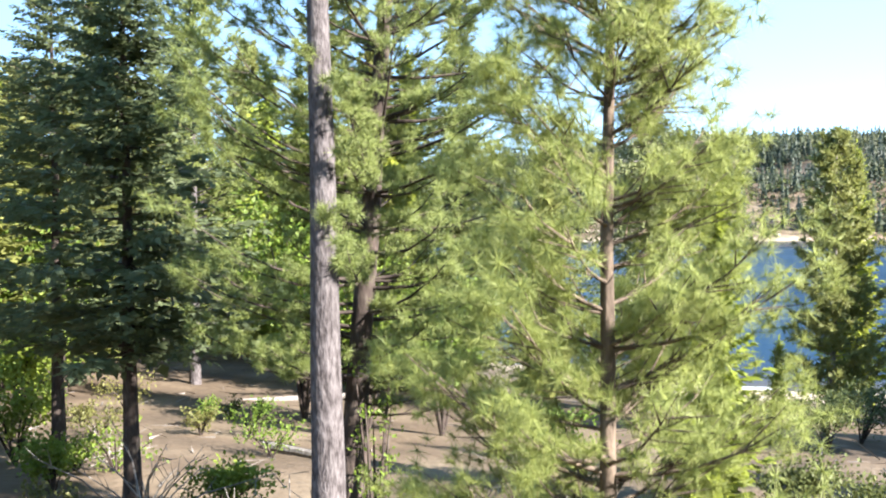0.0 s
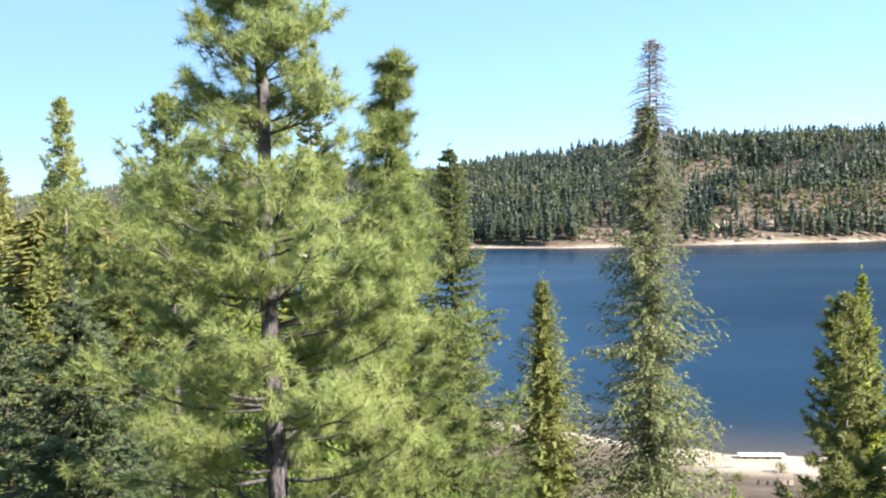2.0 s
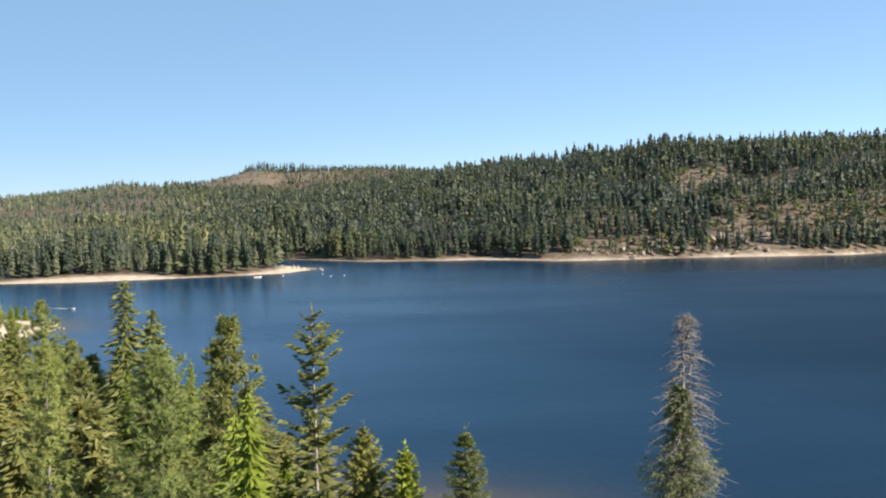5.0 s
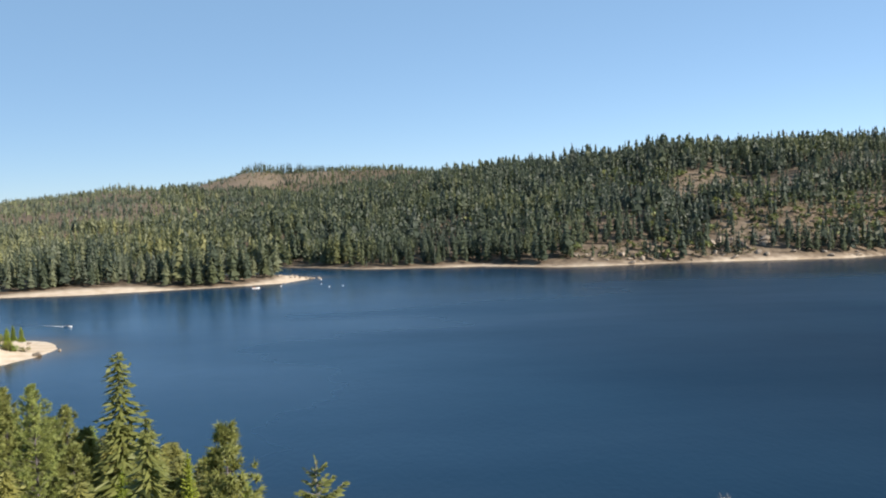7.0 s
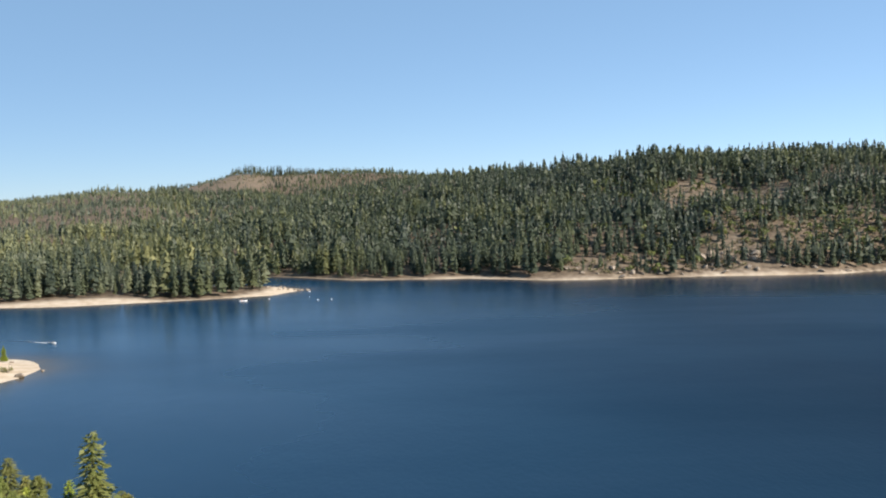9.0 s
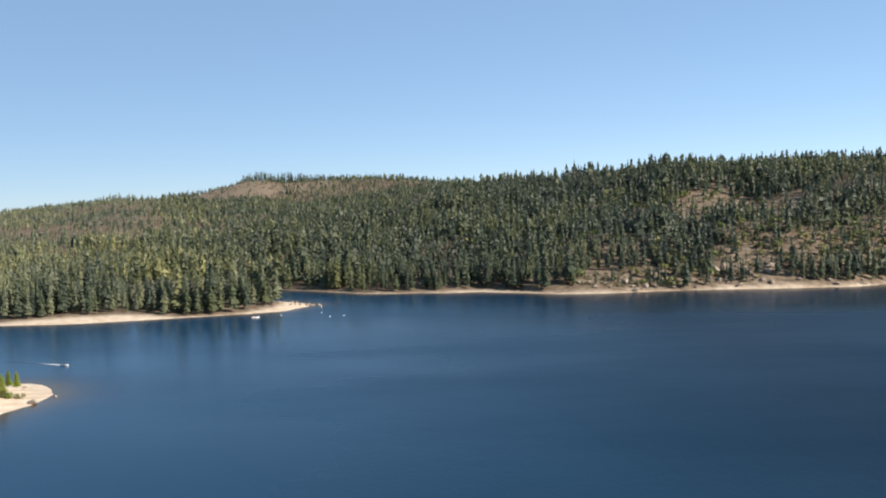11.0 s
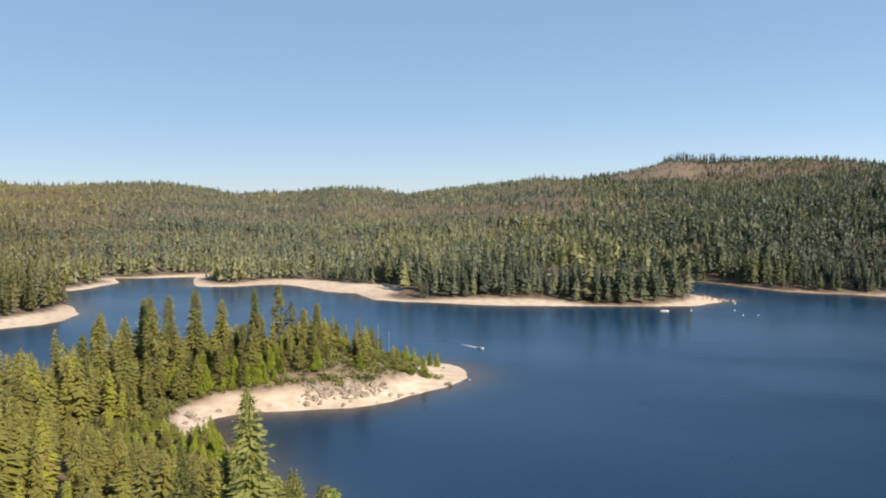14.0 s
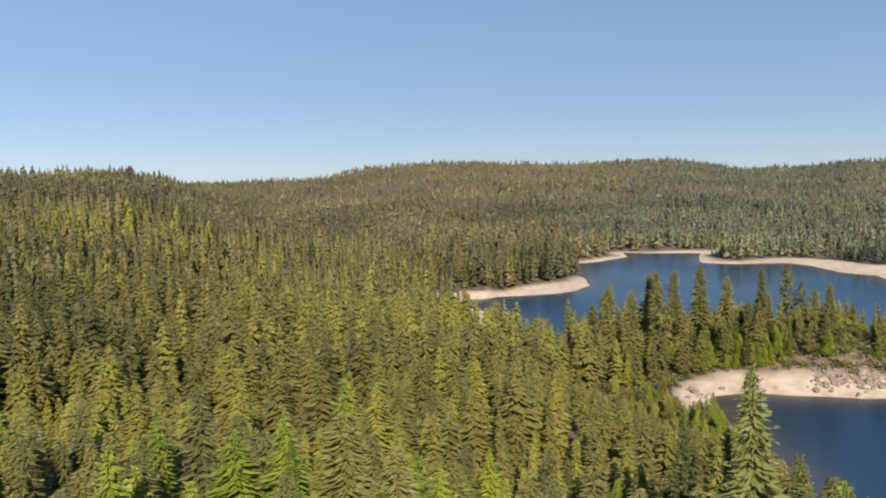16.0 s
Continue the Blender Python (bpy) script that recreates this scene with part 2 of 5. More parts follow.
def plain(name, color, rough=0.5, metal=0.0):
    m, n, l, b = material(name, rough, metal)
    t = noise_node(n, l, 4.0, 4.0)
    r = ramp(n, [(0.3, tuple(c * 0.8 for c in color)), (0.7, color)])
    l.new(t.outputs["Fac"], r.inputs["Fac"])
    l.new(r.outputs["Color"], b.inputs["Base Color"])
    return m


GROUND, WATER, ROCK = ground_material(), water_material(), rock_material()
WHITE = plain("white_gelcoat", (0.8, 0.8, 0.78), 0.25)
DULL_WAKE = plain("dull_wake_water", (0.02, 0.035, 0.06), 0.5)
GREY_METAL = plain("grey_metal", (0.5, 0.5, 0.5), 0.35, 0.8)
DARK = plain("black_plastic", (0.03, 0.03, 0.035), 0.4)
ORANGE = plain("orange_float", (0.7, 0.22, 0.05), 0.5)
PLANK = plain("weathered_plank", (0.33, 0.24, 0.17), 0.85)


# ---- meshes from arrays ----
def mesh_of(name, verts, faces, mat, smooth=False, attributes=()):
    """One mesh from an array of places and an array of triangles or quads."""
    verts, faces = np.asarray(verts, np.float32), np.asarray(faces, np.int32)
    k = faces.shape[1]
    me = bpy.data.meshes.new(name)
    me.vertices.add(len(verts))
    me.vertices.foreach_set("co", verts.ravel())
    me.loops.add(faces.size)
    me.loops.foreach_set("vertex_index", faces.ravel())
    me.polygons.add(len(faces))
    me.polygons.foreach_set("loop_start", np.arange(0, faces.size, k, dtype=np.int32))
    me.polygons.foreach_set("use_smooth", np.full(len(faces), smooth))
    for key, values in attributes:
        values = np.asarray(values, np.float32)
        if values.ndim == 2:
            me.attributes.new(key, "FLOAT_VECTOR", "POINT").data.foreach_set("vector", values.ravel())
        else:
            me.attributes.new(key, "FLOAT", "POINT").data.foreach_set("value", values)
    me.materials.append(mat)
    me.update(calc_edges=True)
    me.validate()
    return me


def part(name, bm, mat, parent, label=""):
    me = bpy.data.meshes.new(name)
    bm.to_mesh(me)
    bm.free()
    me.materials.append(mat)
    ob = new(name, me)
    ob.parent = parent
    return tagged(ob, label)


def piece(name, me, parent, label=""):
    ob = new(name, me)
    ob.parent = parent
    return tagged(ob, label)


def hashed(i, j, seed):
    v = np.sin(i * 127.1 + j * 311.7 + seed * 74.7) * 43758.5453
    return v - np.floor(v)


def value_noise(x, y, seed=0):
    i, j = np.floor(x), np.floor(y)
    u, v = x - i, y - j
    u, v = u * u * (3 - 2 * u), v * v * (3 - 2 * v)
    a, b, c, d = hashed(i, j, seed), hashed(i + 1, j, seed), hashed(i, j + 1, seed), hashed(i + 1, j + 1, seed)
    return (a * (1 - u) + b * u) * (1 - v) + (c * (1 - u) + d * u) * v - 0.5


def fbm(x, y, size, octaves=4, seed=0):
    out, amp = np.zeros_like(np.asarray(x, float)), 1.0
    for o in range(octaves):
        out += amp * value_noise(x / size * 2**o, y / size * 2**o, seed + o)
        amp *= 0.5
    return out


# ---- the lie of the land ----
HUB = (0.0, 10.0)
NEAR_SHORE = [(520, 70), (300, 70), (150, 95), (70, 110), (40, 113), (32, 114), (18, 126), (8, 136), (-8, 142), (-30, 146), (-52, 152), (-72, 160), (-90, 172), (-108, 188), (-128, 207), (-150, 228), (-168, 242), (-180, 252)]
ISLAND_SHORE = [(-181, 258), (-177, 270), (-165, 279), (-152, 287), (-143, 299), (-138, 314), (-134, 330), (-134, 347), (-140, 361), (-150, 370), (-166, 373), (-192, 368), (-224, 350), (-252, 322), (-272, 298), (-280, 284), (-273, 270)]
INLET_SHORE = [(-300, 268), (-326, 274), (-333, 292), (-340, 306), (-362, 314), (-395, 322), (-420, 340), (-410, 364), (-399, 390), (-398, 410), (-412, 436), (-440, 458), (-480, 480), (-520, 512), (-514, 547), (-527, 588), (-558, 617), (-532, 628), (-504, 651), (-480, 620)]
SPIT_SHORE = [(-450, 587), (-424, 594), (-406, 624), (-383, 616), (-347, 592), (-320, 588), (-290, 560), (-268, 557), (-234, 556), (-202, 562), (-175, 570), (-147, 578), (-116, 590), (-98, 600), (-83, 636), (-108, 664), (-180, 690), (-262, 722)]
FAR_SHORE = [(-280, 752), (-200, 778), (-134, 766), (-95, 736), (-58, 706), (-34, 703), (0, 697), (27, 698), (58, 681), (78, 668), (115, 667), (154, 671), (198, 675), (239, 669), (280, 672), (316, 690), (400, 690), (560, 620), (700, 450), (700, 200)]
SHORE = np.array(NEAR_SHORE + ISLAND_SHORE + INLET_SHORE + SPIT_SHORE + FAR_SHORE, float)


def shore_distance(x, y):
    """Metres to the waterline: positive on land, negative over the lake."""
    x, y = np.atleast_1d(np.asarray(x, float)), np.atleast_1d(np.asarray(y, float))
    best, inside = np.full(x.shape, 1e9), np.zeros(x.shape, bool)
    for (ax, ay), (bx, by) in zip(SHORE, np.roll(SHORE, -1, 0)):
        dx, dy = bx - ax, by - ay
        t = np.clip(((x - ax) * dx + (y - ay) * dy) / (dx * dx + dy * dy), 0, 1)
        best = np.minimum(best, np.hypot(x - ax - t * dx, y - ay - t * dy))
        cross = (ay > y) != (by > y)
        inside ^= cross & (x < ax + (y - ay) * dx / (dy if dy else 1e-9))
    return np.where(inside, -best, best) + 5.0 * fbm(x, y, 35.0, 3, 11)


def polar(x, y):
    return np.degrees(np.arctan2(x - HUB[0], y - HUB[1])), np.hypot(x - HUB[0], y - HUB[1])


# ridges: bearing, distance, height of the ground
RIDGE_EAST = np.array([(-30, 1900, 4), (-14, 1850, 17), (-8, 1800, 55), (-2.5, 1650, 80.5), (0.8, 1500, 90.5), (4.2, 1350, 92.5), (7.5, 1200, 85.5), (10.8, 1110, 83), (12.7, 1070, 87), (17, 1050, 84), (20, 1040, 86), (25, 1030, 88), (60, 1000, 88), (100, 1000, 63)])
RIDGE_NORTH = np.array([(-95, 2300, 46), (-75, 2300, 46), (-66, 2300, 46), (-60, 2300, 62), (-56.5, 2400, 78), (-51.5, 2500, 85), (-45, 2500, 84), (-40.7, 2500, 84), (-38.2, 2500, 72), (-36, 2400, 55), (-33, 2400, 60), (-30.3, 2300, 66), (-26.3, 2300, 56), (-24.7, 2300, 66), (-21.6, 2300, 76), (-18.8, 2300, 94), (-14.5, 2300, 82), (-8, 2300, 66), (10, 2300, 66)])
RIDGE_PEAK = np.array([(-24, 3000, 35), (-16, 3000, 92), (-14, 3000, 108), (-12.7, 3000, 130), (-11.4, 3000, 149), (-10.5, 3000, 152), (-8.5, 3000, 147), (-6.2, 3000, 143), (-4.5, 3000, 146), (-2.6, 3000, 145), (2, 3000, 120), (10, 3000, 75)])
RIDGE_WEST = np.array([(-180, 900, 59), (-100, 950, 75), (-78, 1050, 69), (-72, 1080, 67), (-69, 1100, 61), (-66, 1200, 36), (-60, 1300, 14), (-50, 1300, 6)])
ISLE = (-190.0, 316.0)


def ground_height(x, y):
    x, y = np.atleast_1d(np.asarray(x, float)), np.atleast_1d(np.asarray(y, float))
    sd = shore_distance(x, y)
    az, d = polar(x, y)
    near = np.interp(sd, [0, 10, 22, 35, 68, 100, 160, 400], [0, 0.9, 2.4, 4.6, 11.6, 15, 17, 20])
    far = np.interp(sd, [0, 10, 25, 60, 150, 400], [0, 0.9, 2.2, 4.2, 6.5, 9.5])
    w = np.clip((d - 130) / 80, 0, 1)
    up = near * (1 - w) + far * w
    isle = np.exp(-(((x - ISLE[0]) / 36) ** 2 + ((y - ISLE[1]) / 38) ** 2))
    up = up + 10.5 * isle * np.clip((sd - 4) / 20, 0, 1)
    h = up.copy()
    for table, begin in ((RIDGE_EAST, None), (RIDGE_NORTH, 1100.0), (RIDGE_PEAK, 2400.0), (RIDGE_WEST, 190.0)):
        dist, top = np.interp(az, table[:, 0], table[:, 1]), np.interp(az, table[:, 0], table[:, 2])
        inside = (az > table[0, 0]) & (az < table[-1, 0])
        t = np.clip(sd, 0, None) / (np.clip(sd, 0, None) + np.clip(dist - d, 0.1, None)) if begin is None else np.clip((d - begin) / (dist - begin), 0, 1)
        if begin is None:
            t = np.where(y > 500, t, 0)
        t = np.where(inside, t, 0) ** 0.9
        top = top * (1 - 0.3 * np.clip((d - dist) / 900, 0, 1))
        h = np.maximum(h, up * (1 - t) + top * t)
    # folds of the slope across the lake, and the gully that splits it
    fold = np.sin(np.pi * np.clip((sd - 20) / 330, 0, 1)) * ((y > 640) & (az > -12))
    h = h + fold * (20 * fbm(x, y, 150.0, 3, 13) - 13 * np.exp(-(((az - 14.4) / 0.9) ** 2)) * np.clip((260 - sd) / 120, 0, 1))
    rough = fbm(x, y, 160.0, 5, 3) * np.interp(d, [0, 300, 900, 1300, 2700, 3000], [1.0, 3.0, 7.0, 14.0, 22.0, 9.0]) * np.clip((sd - 15) / 120, 0, 1)
    h = h + rough + 0.35 * fbm(x, y, 9.0, 3, 21) * np.clip(sd / 12, 0, 1)
    h = np.where(sd > 0, np.maximum(h, 0.03 + 0.03 * sd.clip(0, 30)), np.maximum(0.12 * sd, -9))
    return h


# open ground among the trees: middle, radii, share of trees that stay
CLEARINGS = [(240, 893, 88, 56, 0.28), (285, 748, 85, 52, 0.68), (222, 712, 20, 30, 0.3), (140, 690, 60, 14, 0.45), (-600, 2880, 140, 220, 0.08), (-430, 2930, 130, 110, 0.3), (-735, 2200, 130, 120, 0.15), (-560, 2330, 90, 90, 0.3),
             (-1900, 1780, 160, 160, 0.3), (25, 100, 30, 16, 0.0), (-4, 40, 7, 14, 0.0), (16, 60, 9, 22, 0.0), (-158, 306, 14, 14, 0.08), (-152, 338, 12, 26, 0.1), (-163, 345, 12, 18, 0.25)]


def openness(x, y):
    keep = np.ones_like(x)
    for cx, cy, rx, ry, share in CLEARINGS:
        e = ((x - cx) / rx) ** 2 + ((y - cy) / ry) ** 2 + 0.9 * fbm(x, y, 30.0, 3, 5)
        keep = np.where(e < 1, np.minimum(keep, share), keep)
    return keep


def beach_width(x, y):
    steep = np.where((y > 648) & (x > -160), np.clip(np.interp(x, [-60, 30], [0.06, 0.24]) + 0.55 * fbm(x, y, 40.0, 2, 33), 0.05, 0.5), np.where((y < 246) & (x < 4) & (x > -172), 0.1, 1.0))
    return steep * np.clip(13 + 24 * fbm(x, y, 70.0, 2, 31), 4, 30) + 9 * np.exp(-((x + 140) ** 2 + (y - 347) ** 2) / 500) + 6 * np.exp(-((x + 174) ** 2 + (y - 268) ** 2) / 350) - 8 * np.exp(-((x + 215) ** 2 + (y - 350) ** 2) / 2500) + 20 * np.exp(-((x + 408) ** 2 + (y - 408) ** 2) / 1100) + 10 * np.exp(-((x + 345) ** 2 + (y - 305) ** 2) / 900) + 16 * np.exp(-((x + 318) ** 2 + (y - 590) ** 2) / 1800) + 10 * np.exp(-((x + 95) ** 2 + (y - 635) ** 2) / 900) - 24 * np.exp(-((x + 475) ** 2 + (y - 480) ** 2) / 1500) - 9 * np.exp(-((x + 470) ** 2 + (y - 615) ** 2) / 1800)


def build_ground():
    rings = np.concatenate([np.geomspace(0.05, 75, 64), np.arange(78, 860, 5.6), np.geomspace(870, 4800, 75)])
    bearing = np.radians(np.concatenate([np.arange(-84, 31, 0.44), np.arange(33, 276, 3.0)]))
    a, r = np.meshgrid(bearing, rings)
    x, y = HUB[0] + r * np.sin(a), HUB[1] + r * np.cos(a)
    z = ground_height(x.ravel(), y.ravel()).reshape(x.shape)
    n, m = x.shape
    i, j = np.meshgrid(np.arange(n - 1), np.arange(m), indexing="ij")
    k = (j + 1) % m
    quads = np.stack([i * m + j, i * m + k, (i + 1) * m + k, (i + 1) * m + j], -1).reshape(-1, 4)[:, ::-1]
    xf, yf = x.ravel(), y.ravel()
    sd = shore_distance(xf, yf)
    sand = np.clip((beach_width(xf, yf) * 1.05 - sd) / 6, 0, 1)
    open_ = openness(xf, yf)
    dry = np.clip((0.7 - open_) * 0.3, 0, 0.1) * (np.hypot(xf, yf) > 300)
    sand = np.maximum(sand, dry)
    me = mesh_of("ground", np.stack([xf, yf, z.ravel()], -1), quads, GROUND, True, [("sand", sand)])
    tagged(new("ground", me), "brown forest floor with pale sandy beaches round the lake", "ground", kind="structure")


build_ground()


def build_water():
    gx, gy = np.meshgrid(np.arange(-900, 901, 9.0), np.arange(30, 901, 9.0))
    x, y = gx.ravel(), gy.ravel()
    shallow = np.exp(np.clip(shore_distance(x, y), -200, 0) / 7.0)
    n, m = gx.shape
    i, j = np.meshgrid(np.arange(n - 1), np.arange(m - 1), indexing="ij")
    quads = np.stack([i * m + j, i * m + j + 1, (i + 1) * m + j + 1, (i + 1) * m + j], -1).reshape(-1, 4)
    me = mesh_of("water", np.stack([x, y, 0 * x], -1), quads, WATER, False, [("shallow", shallow)])
    tagged(new("water", me), "dark blue rippled lake water", "water", kind="structure")


build_water()


# ---- conifers ----
def unit(v):
    return v / np.maximum(np.linalg.norm(v, axis=-1, keepdims=True), 1e-9)


def tube(points, radii, sides=6):
    """A tapered tube along a line of points: places and quads."""
    p, r = np.asarray(points, float), np.asarray(radii, float)
    t = unit(np.gradient(p, axis=0))
    ref = np.where(np.abs(t[:, 2:3]) > 0.9, np.array([[1.0, 0, 0]]), np.array([[0, 0, 1.0]]))
    u = unit(np.cross(t, ref))
    v = np.cross(t, u)
    a = np.linspace(0, 2 * np.pi, sides, endpoint=False)
    ring = p[:, None] + r[:, None, None] * (np.cos(a)[None, :, None] * u[:, None] + np.sin(a)[None, :, None] * v[:, None])
    n = len(p)
    i, j = np.meshgrid(np.arange(n - 1), np.arange(sides), indexing="ij")
    k = (j + 1) % sides
    q = np.stack([i * sides + j, i * sides + k, (i + 1) * sides + k, (i + 1) * sides + j], -1).reshape(-1, 4)
    return ring.reshape(-1, 3), q


def joined(chunks):
    vs, fs, base = [], [], 0
    for v, f in chunks:
        vs.append(v)
        fs.append(f + base)
        base += len(v)
    return np.concatenate(vs), np.concatenate(fs)


def blades(origin, way, length, width, rng, bend=0.0):
    """Thin triangles, one for each row, their flat sides turned out from the stem and up."""
    d = np.hypot(origin[:, 0], origin[:, 1])[:, None]
    face = np.concatenate([origin[:, :2] / np.maximum(d, 0.3), np.full((len(origin), 1), 0.6)], 1)
    side = unit(np.cross(way, face + rng.normal(size=way.shape) * 0.45))
    tip = origin + way * length[:, None]
    tip[:, 2] -= bend * length
    v = np.stack([origin - side * width[:, None], origin + side * width[:, None], tip], 1).reshape(-1, 3)
    return v, np.arange(len(v)).reshape(-1, 3)


def tufts(centres, ways, needles, length, width, rng, spread=1.15):
    """Bunches of long needles, one bunch at each centre."""
    m = len(centres)
    d = unit(ways[:, None] * (1.0 - spread * 0.45) + rng.normal(size=(m, needles, 3)) * spread * 0.55)
    o = np.repeat(centres, needles, 0)
    ln = length * rng.uniform(0.65, 1.15, m * needles)
    return blades(o, d.reshape(-1, 3), ln, np.full(m * needles, width), rng)


def stem_line(height, lean, rng, wobble=0.02, n=14):
    s = np.linspace(0, 1, n)
    w = np.cumsum(rng.normal(size=(n, 2)) * wobble * height / n, 0)
    return np.stack([lean[0] * s * height + w[:, 0], lean[1] * s * height + w[:, 1], s * height], -1)


def at_height(line, z):
    return np.stack([np.interp(z, line[:, 2], line[:, k]) for k in range(3)], -1)


def pine_parts(seed, height, radius, crown_from, stem_r, lean=(0, 0), whorl=0.45, per=5, twigs=5, bunch=14, needle=0.2, blade=0.011, bare_top=0.0, full=1.0, shape=0.75, spire=False):
    """Trunk, limbs and crown of a long-needled pine: upturned limbs that carry bunches of needles."""
    rng = np.random.default_rng(seed)
    line = stem_line(height, lean, rng)
    s = line[:, 2] / height
    trunk = tube(line, stem_r * (1 - 0.88 * s) * (1 + 0.25 * np.exp(-s * 14)), 12)
    limbs, cs, ws = [], [], []
    z = crown_from
    top = height * (1 - bare_top)
    while z < top:
        f = (z - crown_from) / max(height - crown_from, 0.1)
        reach = radius * (min(1.0, ((1 - f) / 0.62) ** 1.6) if spire else (1 - f) ** shape) * (0.55 + 0.45 * min(1, f * 5 + 0.45)) + 0.12
        for k in range(per):
            if rng.random() > full:
                continue
            a = rng.uniform(0, 2 * np.pi)
            ln = reach * (rng.uniform(0.6, 1.03) if bunch > 12 else rng.uniform(0.55, 1.12))
            rise = rng.uniform(-0.15, 0.15) + 0.25 * f if spire else rng.uniform(-0.1, 0.2) + 0.55 * f
            o = at_height(line, z + rng.uniform(-0.2, 0.2))
            out = np.array([np.cos(a), np.sin(a), 0])
            q = np.linspace(0, 1, 5)[:, None]
            curve = o + out * ln * q + np.array([0, 0, 1.0]) * ln * (rise * q + 0.3 * q**2.5)
            limbs.append(tube(curve, np.linspace(0.01 + 0.009 * ln, 0.004, 5), 4) if bunch > 12 else tube(curve[[0, 2, 4]], [0.012 + 0.009 * ln, 0.009, 0.004], 3))
            for g in range(max(2, int(twigs * (0.5 + ln / max(radius, 0.1))))):
                u = 1 - 0.88 * rng.random() ** 1.25 if bunch > 12 else rng.uniform(0.15, 1.0)
                base = np.array([np.interp(u, q[:, 0], curve[:, c]) for c in range(3)])
                turn = np.array([-out[1], out[0], 0]) * rng.choice([-1, 1])
                way = unit(out * rng.uniform(0.2, 1) + turn * rng.uniform(0, 0.9) + np.array([0, 0, rng.uniform(0.0, 0.8)]))
                tl = rng.uniform(0.15, 0.5) * min(1.0, ln + 0.3 * (bunch > 12))
                end = base + way * tl
                if u < 0.85 and tl > 0.25 and bunch > 12:
                    limbs.append(tube(np.stack([base, base + way * tl * 0.5, end]), [0.009, 0.007, 0.004], 3))
                cs.append(end)
                ws.append(way)
                if bunch > 12:
                    cs += [end + rng.normal(size=3) * 0.06, end - way * 0.1 + rng.normal(size=3) * 0.05]
                    ws += [way, way]
                else:
                    cs.append(base + way * tl * 0.6)
                    ws.append(way)
            cs.append(curve[-1])
            ws.append(unit(out + np.array([0, 0, 0.6])))
        z += whorl * rng.uniform(0.7, 1.3)
    if bare_top == 0:
        for k in range(5):
            cs.append(at_height(line, height - 0.12 * k))
            ws.append(np.array([0, 0, 1.0]))
    crown = tufts(np.array(cs), np.array(ws), bunch, needle, blade, rng, 1.75 if bunch > 12 else 1.15)
    return trunk, joined(limbs), crown


